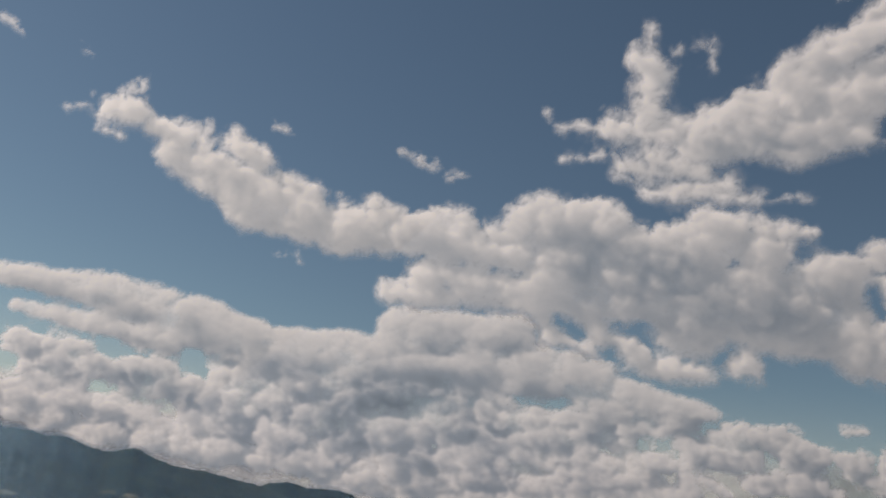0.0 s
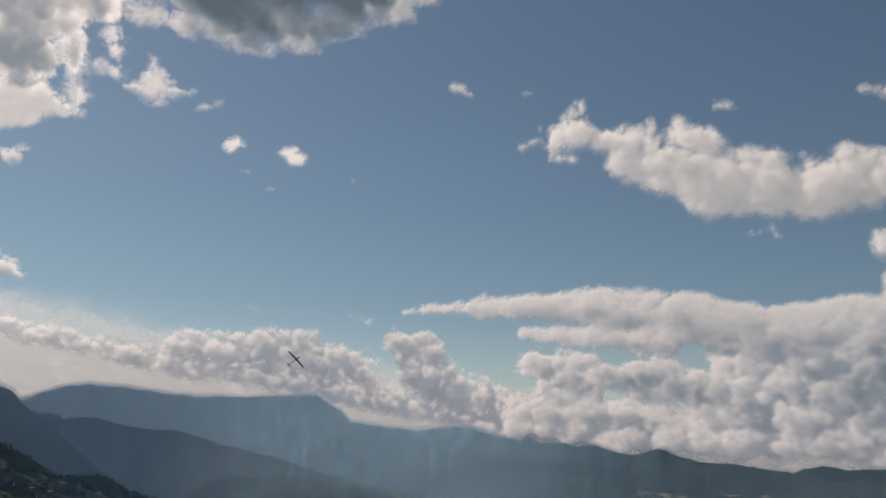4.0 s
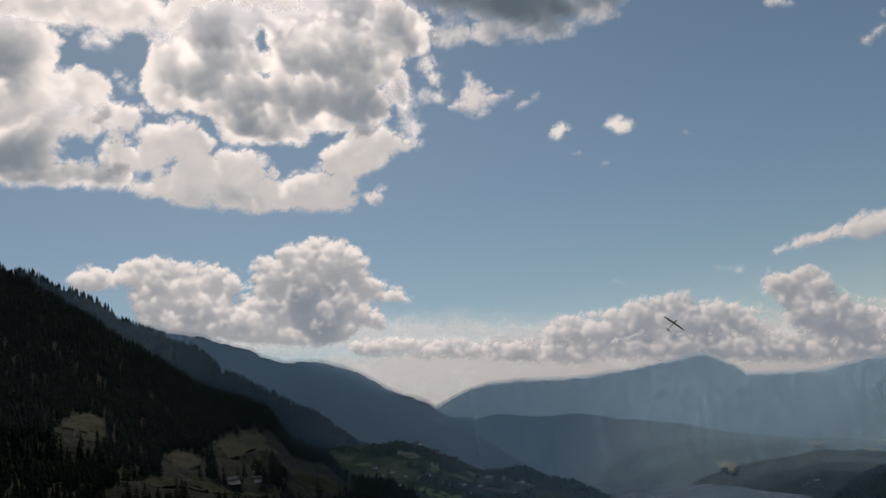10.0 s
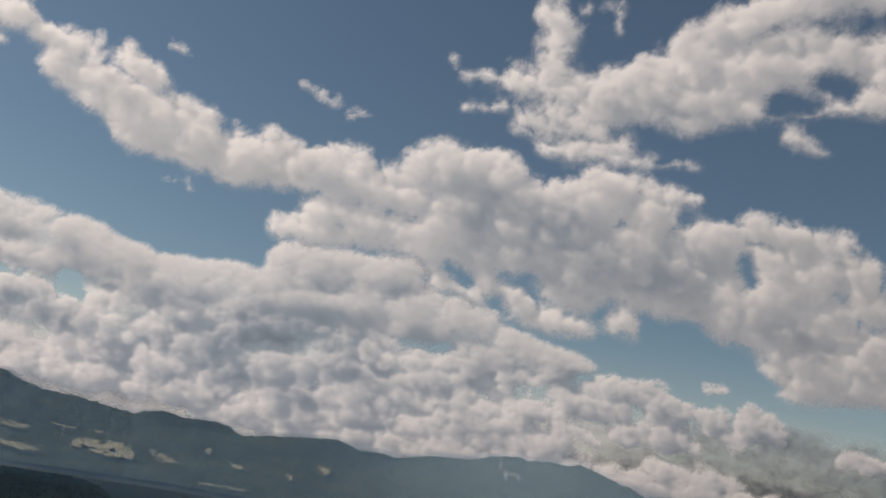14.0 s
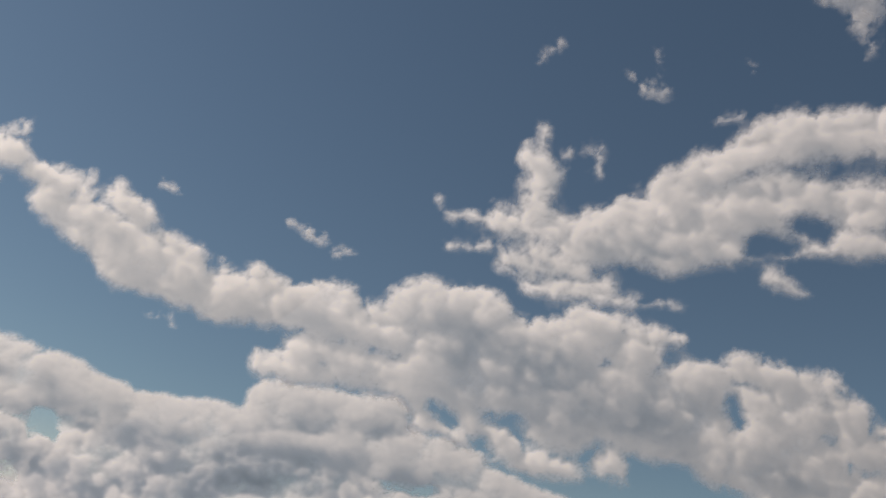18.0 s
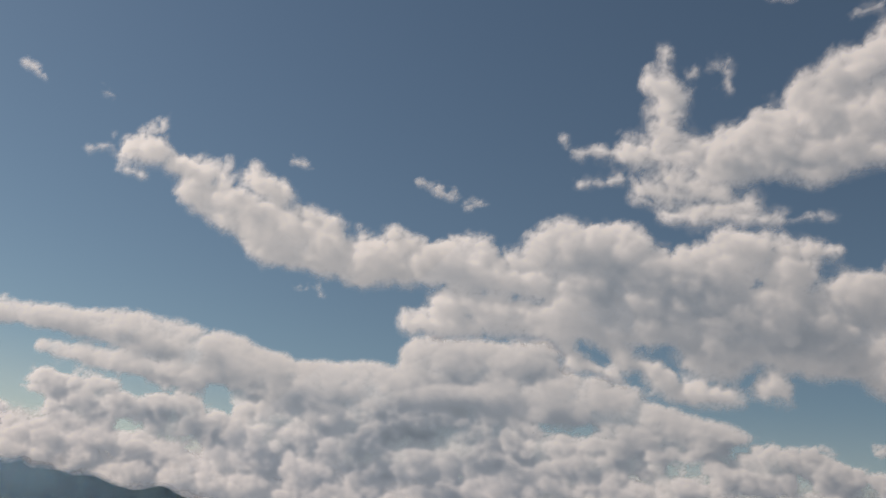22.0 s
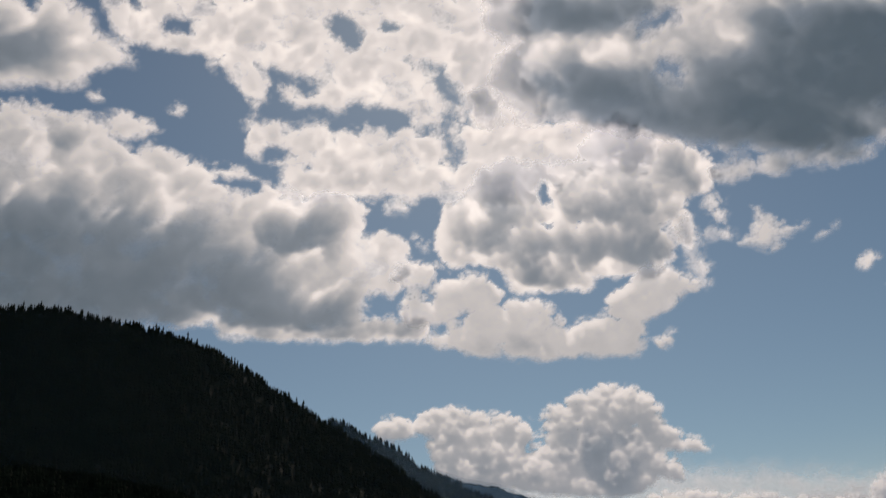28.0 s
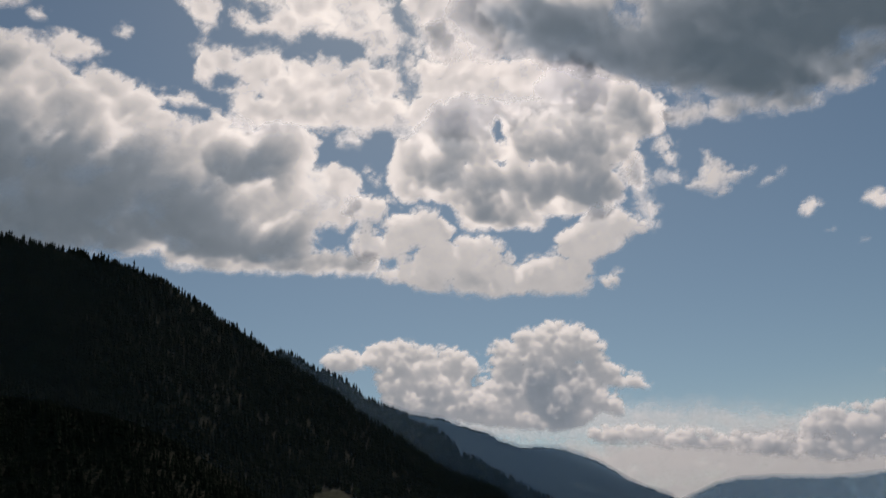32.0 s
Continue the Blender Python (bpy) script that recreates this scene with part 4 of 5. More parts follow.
# pale bands added to cover the greenish sky low over the hills
for a0, e0, a1, e1, wide, thin, grey in ((-28, 4.6, 22, 2.6, 2.6, 0.0, 0.18), (18, 2.6, 62, 1.6, 2.0, 0.0, 0.15), (24, 0.6, 66, -0.4, 2.0, 0.0, 0.15), (56, 0.9, 96, -0.6, 2.0, 0.0, 0.15),
                                         (54, 3.4, 98, 2.4, 2.6, 0.25, 0.1), (-34, 8.5, -2, 6.2, 1.6, 0.4, 0.12)):
    tagged(cloud("cloud_veil", "pale band of distant cloud along the horizon", [(a0, e0, wide, (a0 + a1) / 2, e0 + 0.3, wide), ((a0 + a1) / 2, e0 + 0.3, wide, a1, e1, wide)], far=2400,
                 seed=131 + a1, ragged=0.5, size=0.9, billow=0.5, thick=0.4, thin=thin, soft=1.3, dense=0.3, dim=grey, torn=0.25, grow=0.2, flatten=2.2, span=1.2), group="distant cloud bands")


# ---- haze between the ranges ----
def haze_sheet(distance, az, E, cover, stuff):
    places = aim(np.broadcast_to(az, E.shape), E) * (distance / np.cos(np.radians(E)))[..., None] + (0, 0, EYE)
    mesh = grid_mesh("haze", places, np.ones((E.shape[0] - 1, E.shape[1] - 1), bool), E.shape, (("cover", cover),))
    mesh.normals_split_custom_set_from_vertices([tuple(-SUN_WAY)] * len(mesh.vertices))
    mesh.materials.append(stuff)
    tagged(new("haze", mesh), "thin bluish haze over the valley", "haze", kind="structure")


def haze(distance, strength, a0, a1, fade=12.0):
    """A tinted sheet standing in for the haze before the hills behind it, cut along their crests as seen from the eye.
    """
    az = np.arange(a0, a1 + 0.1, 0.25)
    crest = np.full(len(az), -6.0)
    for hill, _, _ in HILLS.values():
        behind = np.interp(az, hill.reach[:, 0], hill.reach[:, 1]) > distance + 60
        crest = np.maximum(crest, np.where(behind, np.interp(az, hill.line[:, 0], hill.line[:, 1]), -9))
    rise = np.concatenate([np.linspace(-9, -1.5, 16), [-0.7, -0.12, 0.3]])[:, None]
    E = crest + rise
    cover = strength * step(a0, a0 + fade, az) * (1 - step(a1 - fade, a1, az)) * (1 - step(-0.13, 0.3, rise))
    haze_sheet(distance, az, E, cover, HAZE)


# the nearest sheets are added to lighten the dark near hills
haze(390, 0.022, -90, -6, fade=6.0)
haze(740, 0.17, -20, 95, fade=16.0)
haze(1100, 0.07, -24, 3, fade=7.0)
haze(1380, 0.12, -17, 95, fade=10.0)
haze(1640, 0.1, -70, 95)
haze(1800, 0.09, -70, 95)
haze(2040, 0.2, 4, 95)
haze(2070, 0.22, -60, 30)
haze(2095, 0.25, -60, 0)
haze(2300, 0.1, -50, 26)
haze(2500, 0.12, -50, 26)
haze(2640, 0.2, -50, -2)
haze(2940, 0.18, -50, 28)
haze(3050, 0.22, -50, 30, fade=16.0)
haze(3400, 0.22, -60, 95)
# a pale tinted sheet for the air at the horizon, behind all clouds
rise, az = np.linspace(-6, 11, 70)[:, None], np.arange(-60, 95.1, 1.0)
haze_sheet(4970 * np.cos(np.radians(rise)), az, rise + 0 * az, 0.34 * (1 - step(0.0, 11.0, rise)) * step(-60, -46, az) * (1 - step(80, 95, az)), PALE_HAZE)


# ---- forest ----
def part(name, mesh, stuff, parent, label="", m=None):
    """Links a mesh as one part under a thing."""
    mesh.materials.clear()
    mesh.materials.append(stuff)
    ob = new(name, mesh)
    ob.parent = parent
    if m is not None:
        ob.matrix_basis = m
    return tagged(ob, label)


def from_lists(name, verts, faces, smooth=False):
    mesh = bpy.data.meshes.new(name)
    mesh.from_pydata(verts, [], faces)
    if smooth:
        mesh.polygons.foreach_set("use_smooth", np.full(len(mesh.polygons), True))
    mesh.update()
    return mesh


def cone_template(rng, sides=6, tiers=3):
    """A little spruce of stacked skirts, 1 high."""
    verts, faces = [], []
    for k in range(tiers):
        low, high = 0.04 + 0.3 * k, 0.48 + 0.27 * k if k < tiers - 1 else 1.0
        wide = 0.2 * (1 - 0.27 * k)
        first = len(verts)
        for i in range(sides):
            a = 2 * math.pi * (i + 0.5 * k) / sides
            w = wide * rng.uniform(0.7, 1.2)
            verts.append((w * math.cos(a), w * math.sin(a), low + rng.uniform(-0.03, 0.03)))
        verts.append((rng.uniform(-0.01, 0.01), rng.uniform(-0.01, 0.01), high))
        for i in range(sides):
            faces.append((first + i, first + (i + 1) % sides, first + sides))
    return np.array(verts), np.array(faces)


def crown_template(rng):
    """A little broad-leaved crown with an uneven outline, 1 high."""
    bm = bmesh.new()
    bmesh.ops.create_icosphere(bm, subdivisions=1, radius=0.5)
    verts = np.array([v.co * rng.uniform(0.75, 1.15) for v in bm.verts]) * (0.8, 0.8, 0.95) + (0, 0, 0.5)
    faces = np.array([[v.index for v in f.verts] for f in bm.faces])
    bm.free()
    return verts, faces


def wood(name, label, places, heights, templates, stuff, seed):
    """Many small trees joined into one mesh."""
    rng = np.random.default_rng(seed)
    verts, faces, count = [], [], 0
    pick = rng.integers(0, len(templates), len(places))
    for k, (tv, tf) in enumerate(templates):
        here = places[pick == k]
        if not len(here):
            continue
        tall = heights[pick == k]
        turn = rng.uniform(0, 2 * np.pi, len(here))
        wide = tall * rng.uniform(0.75, 1.25, len(here))
        c, s_ = np.cos(turn)[:, None], np.sin(turn)[:, None]
        x = (tv[None, :, 0] * c - tv[None, :, 1] * s_) * wide[:, None] + here[:, 0:1]
        y = (tv[None, :, 0] * s_ + tv[None, :, 1] * c) * wide[:, None] + here[:, 1:2]
        z = tv[None, :, 2] * tall[:, None] + here[:, 2:3] - 0.5
        verts.append(np.stack([x, y, z], -1).reshape(-1, 3))
        faces.append((tf[None] + (np.arange(len(here)) * len(tv))[:, None, None] + count).reshape(-1, 3))
        count += len(here) * len(tv)
    verts, faces = np.concatenate(verts), np.concatenate(faces)
    mesh = bpy.data.meshes.new(name)
    mesh.vertices.add(len(verts))
    mesh.vertices.foreach_set("co", verts.astype(np.float32).ravel())
    mesh.loops.add(len(faces) * 3)
    mesh.loops.foreach_set("vertex_index", faces.astype(np.int32).ravel())
    mesh.polygons.add(len(faces))
    mesh.polygons.foreach_set("loop_start", np.arange(0, len(faces) * 3, 3, dtype=np.int32))
    mesh.update()
    mesh.validate()
    mesh.materials.append(stuff)
    return tagged(new(name, mesh), label, "forest", kind="stuff")


tree_rng = random.Random(7)
SPRUCES = [cone_template(tree_rng) for _ in range(5)]
SMALL_SPRUCES = [cone_template(tree_rng, 5, 2) for _ in range(4)]
CROWNS = [crown_template(tree_rng) for _ in range(4)]
near = HILLS["near_slope"][0]

# clearings on the near slope: bearing, elevation, half width and half height in degrees
CLEARINGS = [
    (-28.5, 1.57, 1.5, 0.7),
    (-24.6, 1.99, 2.30, 1.22),
    (-20.9, 1.26, 1.94, 1.08),
    (-34.3, 4.31, 1.58, 0.79),
    (-30.0, 0.39, 3.59, 0.50),
    (-26.2, -0.45, 3.23, 0.50),
    (-20.2, -0.77, 2.30, 0.65),
    (-23.4, -0.91, 2.15, 0.43),
    (-18.7, 0.31, 1.08, 0.65),
]


def seen_from_eye(p):
    return np.degrees(np.arctan2(p[..., 0], p[..., 1])), np.degrees(np.arctan2(p[..., 2] - EYE, np.hypot(p[..., 0], p[..., 1])))


def open_ground(p, grow=1.0):
    az, el = seen_from_eye(p)
    free = np.zeros(len(p), bool)
    for a, e, w, h in CLEARINGS:
        free |= ((az - a) / (w * grow)) ** 2 + ((el - e + 0.4) / (h * grow + 0.4)) ** 2 < 1  # no tall trees just below, either
    return free


def scatter(hill, n, a0, a1, u0, u1, seed):
    rng = np.random.default_rng(seed)
    az, u = rng.uniform(a0, a1, n), np.sqrt(rng.uniform(u0 ** 2, u1 ** 2, n))
    return hill.height(az, u), rng


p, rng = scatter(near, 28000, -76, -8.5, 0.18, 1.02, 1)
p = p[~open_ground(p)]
wood("spruce_forest", "dense dark spruce forest on a steep slope", p, rng.uniform(9, 17, len(p)) * np.where(rng.random(len(p)) < 0.06, 1.4, 1.0), SPRUCES, SHADED_NEEDLES, 2)
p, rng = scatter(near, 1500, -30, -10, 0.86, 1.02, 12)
wood("spruce_forest", "fringe of dark spruces along the crest of a slope", p, rng.uniform(11, 21, len(p)), SPRUCES, SHADED_NEEDLES, 13)
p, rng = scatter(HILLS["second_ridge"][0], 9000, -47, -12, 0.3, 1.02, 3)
wood("spruce_forest", "far dark spruce forest on a mountain spur", p, rng.uniform(11, 19, len(p)), SMALL_SPRUCES, SHADED_NEEDLES, 4)
p, rng = scatter(HILLS["knoll"][0], 2600, -12, 12, 0.2, 1.02, 5)
wood("mixed_wood", "dark mixed wood on a lakeside knoll", p, rng.uniform(8, 15, len(p)), CROWNS + SMALL_SPRUCES, LEAVES, 6)
p, rng = scatter(HILLS["dark_hill"][0], 9000, 6, 40, 0.25, 1.02, 7)
wood("mixed_wood", "dark mixed wood on a lakeside hill", p, rng.uniform(6, 11, len(p)), CROWNS + SMALL_SPRUCES, LEAVES, 8)
FIELDS = {
    "lake_ridge": [(8.7, -1.49, 0.50, 0.14), (10.5, -2.06, 0.43, 0.22), (5.3, -2.80, 0.72, 0.25), (14.6, -2.49, 0.90, 0.39), (16.5, -2.71, 0.93, 0.14), (13.5, -2.75, 0.50, 0.11)],
    "middle_range": [(28.2, -1.50, 1.43, 0.25), (20.4, -2.00, 1.08, 0.25), (31.3, -1.14, 0.86, 0.11), (34.0, -2.07, 2.08, 0.29), (37.4, -2.12, 1.00, 0.14), (29.0, -2.65, 1.36, 0.22), (26.3, -1.20, 0.57, 0.11), (26.7, -2.32, 0.50, 0.07), (33.3, -1.14, 0.29, 0.11), (23.6, -2.78, 0.50, 0.18)],
    "right_range": [(41.1, -3.29, 1.79, 0.29), (45.1, -1.90, 0.25, 0.39), (41.8, -1.89, 0.43, 0.25), (39.9, -1.21, 0.25, 0.29), (47.2, -1.22, 0.43, 0.36)],
    "third_mountain": [(-18.0, 4.16, 0.93, 0.29), (-20.8, 4.50, 0.93, 0.18), (-22.6, 5.10, 0.43, 0.14), (-19.8, 3.91, 0.54, 0.11), (-15.7, 2.33, 0.65, 0.14), (-14.8, 3.04, 0.29, 0.11), (-11.9, 1.83, 1.08, 0.29), (-13.1, 1.94, 0.43, 0.11), (-10.5, 1.50, 0.29, 0.07)],
    "terrace": [(-12.7, -2.45, 1.69, 0.37), (-11.6, -1.27, 1.31, 0.19), (-10.6, -1.29, 0.52, 0.11), (-14.4, 0.30, 0.82, 0.30), (-12.9, -0.65, 0.41, 0.30), (-8.6, -3.41, 1.12, 0.41), (-5.9, -4.29, 1.12, 0.34), (-3.7, -4.01, 0.97, 0.22), (-11.6, -3.77, 1.57, 0.22), (-17.3, 0.03, 0.56, 0.19), (-1.6, -4.89, 0.75, 0.26), (-7.2, -2.34, 0.82, 0.19), (-9.4, -2.43, 0.60, 0.15)],
}

p, rng = scatter(HILLS["terrace"][0], 7000, -26, 4, 0.05, 1.0, 9)
keep = fbm(p[:, 0] / 70, p[:, 1] / 70, 3, 77) > 0.02
az, el = seen_from_eye(p)
for a, e, w, h in FIELDS["terrace"]:
    keep &= ((az - a) / w) ** 2 + ((el - e + 0.12) / (h + 0.12)) ** 2 > 1
p = p[keep]
wood("hedgerow_trees", "rows and clumps of trees between green fields", p, rng.uniform(4, 9, len(p)), CROWNS, LEAVES, 10)


# ---- fields, laid over the hillsides ----
def field(hill, az, el, width, tall, stuff, label, seed, lift=2.5, gaps=-0.1):
    """A patch of open land held by lift above a hill, centred where the bearing and elevation meet it."""
    u = np.linspace(0, 1, 200)
    heights = seen_from_eye(hill.height(np.full(200, az), u))[1]
    mid = float(np.interp(el, heights, u))
    du = tall / max(0.5, abs(np.gradient(heights, u)[min(199, int(mid * 199))]))
    xs, ys = np.linspace(-1.4, 1.4, 61), np.linspace(-1.4, 1.4, 25)
    X, Y = np.meshgrid(xs, ys)
    edge = 1 + 2.6 * fbm(X * 1.7 + seed, Y * 1.2, 4, seed, 0.7)
    keep = (np.abs(X + 0.3 * Y) ** 2.5 + np.abs(Y) ** 2 < 0.6 * edge) & (fbm(X * 2.6 + 3 * seed, Y * 1.6, 3, seed + 7, 0.6) > gaps)
    keep = keep[:-1, :-1]
    places = hill.height(az + X * width * (1 + 0.15 * Y), np.clip(mid + Y * du, 0, 1)) + (0, 0, lift)
    mesh = grid_mesh("field", places, keep, X.shape)
    mesh.materials.append(stuff)
    return tagged(new("field", mesh), label, "field", kind="structure")


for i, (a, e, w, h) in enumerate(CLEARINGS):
    field(near, a, e, w, h, SHADED_MEADOW, "sloping mown meadow in a forest clearing", i, 1.0, -9.0)


HOUSES = {
    "near_slope": [(-25.44, -0.03), (-24.00, -0.09)],
    "terrace": [(-13.69, 0.99), (-14.05, 0.93), (-12.64, 0.23), (-14.96, 0.59), (-16.64, -0.18), (-16.17, -1.18), (-15.57, -0.56), (-13.83, -1.20), (-12.31, -1.66), (-12.01, -1.76), (-10.80, -2.43), (-9.46, -1.55), (-8.58, -1.73), (-7.99, -2.72), (-11.10, -1.86), (-13.31, -1.05), (-14.72, -0.90), (-12.72, -0.54), (-10.05, -2.05), (-7.37, -2.01), (-16.30, -0.73), (-15.13, -1.42)],
    "third_mountain": [(-12.01, 1.99), (-11.68, 1.70), (-12.45, 1.86), (-11.37, 1.99), (-15.46, 2.31), (-15.85, 2.27), (-17.28, 4.02), (-18.33, 4.26), (-20.49, 4.43)],
    "lake_ridge": [(9.73, -3.95), (10.25, -3.83), (9.45, -4.07), (16.35, -2.36), (5.11, -2.95)],
}

for name, patches in FIELDS.items():
    for i, (a, e, w, h) in enumerate(patches):
        crop = "ggppgdgdggdpd"[i] if name == "terrace" else "f" if name == "lake_ridge" else "s"
        stuff, label = {"g": (MEADOW, "green valley meadow"), "p": (FIELD, "pale mown field beside a hamlet"), "d": (DRY_MEADOW, "brownish dry meadow between hedges"),
                        "f": (FIELD, "pale ripe field between dark woods"), "s": (SUNLIT_FIELD, "pale field below wooded slopes")}[crop]
        # far fields float 12 m up, so that they show from the eye
        field(HILLS[name][0], a, e, w, h, stuff, label, 40 + i, 3.0 if name == "terrace" else 12.0)
# a bare cliff on the long mountain
for i, (a, e, w, h) in enumerate(((58.7, 0.61, 0.12, 0.35), (59.1, 0.81, 0.3, 0.18), (59.5, 0.61, 0.1, 0.3), (58.3, 1.26, 0.1, 0.14))):
    field(HILLS["right_range"][0], a, e, w, h, ROCK, "bare pale rock face in a wooded slope", 97 + i, 4.0)


# ---- single spruces round the meadows ----
def spruce_crown(rng, tiers=11):
    """Whorls of drooping boughs that narrow to the tip; 1 high."""
    verts, faces = [], []
    for k in range(tiers):
        t = k / (tiers - 1)
        z, reach = 0.1 + 0.84 * t, 0.2 * (1 - t) ** 0.85 + 0.012
        for i in range(max(5, 10 - k // 2)):
            a = 2 * math.pi * (i + rng.random() * 0.7) / max(5, 10 - k // 2) + k
            r = reach * rng.uniform(0.75, 1.2)
            w = 0.36 * r + 0.008
            d, side = Vector((math.cos(a), math.sin(a), 0)), Vector((-math.sin(a), math.cos(a), 0))
            root, mid, tip = Vector((0, 0, z + 0.03)), d * r * 0.55 + Vector((0, 0, z)), d * r + Vector((0, 0, z - 0.3 * r))
            n = len(verts)
            verts += [root, mid + side * w, mid - side * w, tip, mid - Vector((0, 0, 0.04))]
            faces += [(n, n + 1, n + 2), (n + 1, n + 3, n + 2), (n, n + 4, n + 1), (n, n + 2, n + 4), (n + 1, n + 4, n + 3), (n + 2, n + 3, n + 4)]
    n = len(verts)
    verts += [Vector((0.012, 0, 0.9)), Vector((-0.008, 0.01, 0.9)), Vector((-0.008, -0.01, 0.9)), Vector((0, 0, 1.0))]
    faces += [(n, n + 1, n + 3), (n + 1, n + 2, n + 3), (n + 2, n, n + 3)]
    return from_lists("crown", verts, faces)


def trunk_mesh(rng, high, wide):
    verts, faces = [], []
    for k in range(4):
        for i in range(7):
            a = 2 * math.pi * i / 7
            w = wide * (1 - 0.28 * k) * rng.uniform(0.9, 1.1)
            verts.append((w * math.cos(a), w * math.sin(a), high * k / 3 - 0.03))
    for k in range(3):
        for i in range(7):
            faces.append((k * 7 + i, k * 7 + (i + 1) % 7, k * 7 + 7 + (i + 1) % 7, k * 7 + 7 + i))
    return from_lists("trunk", verts, faces, True)


def spruce_tree(rng):
    tree = new("spruce_tree")
    part("trunk", trunk_mesh(rng, 0.6, 0.022), BARK, tree, "grey-brown bark")
    part("crown", spruce_crown(rng), SHADED_NEEDLES, tree)
    return tagged(tree, "tall dark spruce at the edge of a mountain meadow", "tree", "spruces by the meadows")


def broad_crown(rng):
    """A crown of many leafy clumps with gaps; 1 high."""
    verts, faces = [], []
    for _ in range(46):
        d = Vector((rng.gauss(0, 1), rng.gauss(0, 1), rng.gauss(0, 1))).normalized()
        c = Vector((d.x * 0.33, d.y * 0.33, 0.6 + d.z * 0.34)) * rng.uniform(0.82, 1.06)
        size, n = rng.uniform(0.07, 0.13), len(verts)
        for k in range(6):
            a = math.pi * k / 3
            verts.append(c + Vector((math.cos(a) * size, math.sin(a) * size, rng.uniform(-0.4, 0.4) * size)))
        verts += [c + Vector((0, 0, size * 0.8)), c - Vector((0, 0, size * 0.6))]
        for k in range(6):
            faces += [(n + k, n + (k + 1) % 6, n + 6), (n + (k + 1) % 6, n + k, n + 7)]
    return from_lists("crown", verts, faces)


def broadleaf_tree(rng):
    tree = new("broadleaf_tree")
    part("trunk", trunk_mesh(rng, 0.62, 0.03), BARK, tree, "dark bark")
    part("crown", broad_crown(rng), LEAVES, tree)
    return tagged(tree, "dark leafy tree beside mountain meadows and farms", "tree", "leafy trees by the farms")


def on_hill(hill, az, el):
    """The place on a hill's face that is seen at a bearing and elevation."""
    u = np.linspace(0, 1, 300)
    line = hill.height(np.full(300, az), u)
    return line[int(np.argmin(np.abs(seen_from_eye(line)[1] - el)))]


lone = random.Random(21)
kinds = [spruce_tree(lone) for _ in range(3)] + [broadleaf_tree(lone) for _ in range(2)]
spots = []
for a, e, w, h in CLEARINGS:
    for _ in range(10):
        turn, out = lone.uniform(0, 2 * math.pi), lone.uniform(0.95, 1.25)
        spots.append((a + w * out * math.cos(turn), e + h * out * math.sin(turn) - 0.2))
for _ in range(40):
    spots.append((lone.uniform(-33, -15), lone.uniform(-1.8, 1.2)))
used = 0
for a, e in spots:
    x, y, z = on_hill(near, a, e)
    if open_ground(np.array([[x, y, z]]), 0.8)[0] and lone.random() < 0.85:
        continue
    k = lone.randrange(3) if lone.random() < 0.7 else 3 + lone.randrange(2)
    size = lone.uniform(15, 26) if k < 3 else lone.uniform(8, 14)
    m = Matrix.LocRotScale((x, y, z - 0.3), Euler((0, 0, lone.uniform(0, 6.3))), (size, size, size))
    if used < len(kinds) and kinds[k].get("placed") is None:
        kinds[k].matrix_basis = m
        kinds[k]["placed"] = 1
    else:
        ob = copy_thing(kinds[k], pose(0, 0, 0))
        ob.matrix_basis = m
    used += 1
for ob in kinds:
    if ob.get("placed") is None:
        x, y, z = on_hill(near, -24, 0.2)
        ob.matrix_basis = Matrix.LocRotScale((x, y, z), None, (18, 18, 18))


# ---- houses ----
PLASTER = rough_ground("white_plaster", [(0.3, (0.55, 0.53, 0.48)), (0.5, (0.7, 0.68, 0.62)), (0.7, (0.76, 0.74, 0.7))], 0.3, 3.0, 0.1, 0.85)
TIMBER = rough_ground("weathered_timber", [(0.3, (0.08, 0.05, 0.03)), (0.5, (0.13, 0.085, 0.05)), (0.7, (0.18, 0.13, 0.09))], 0.8, 6.0, 0.3, 0.8)
ROOFING = rough_ground("grey_roofing", [(0.3, (0.1, 0.095, 0.09)), (0.5, (0.16, 0.15, 0.14)), (0.7, (0.24, 0.21, 0.19))], 0.5, 4.0, 0.4, 0.7)
RED_ROOFING = rough_ground("red_roofing", [(0.3, (0.14, 0.06, 0.04)), (0.5, (0.22, 0.09, 0.06)), (0.7, (0.28, 0.13, 0.09))], 0.5, 4.0, 0.4, 0.7)
PANE, pn, pl = material("window_pane")
pane_out, pane_bsdf = pn.new("ShaderNodeOutputMaterial"), node(pn, "ShaderNodeBsdfPrincipled", Base_Color=(0.03, 0.04, 0.05, 1), Roughness=0.05)
pl.new(pane_bsdf.outputs[0], pane_out.inputs[0])


def block(name, x0, x1, y0, y1, z0, z1):
    v = [(x, y, z) for z in (z0, z1) for x, y in ((x0, y0), (x1, y0), (x1, y1), (x0, y1))]
    return from_lists(name, v, [(3, 2, 1, 0), (4, 5, 6, 7), (0, 1, 5, 4), (1, 2, 6, 5), (2, 3, 7, 6), (3, 0, 4, 7)])


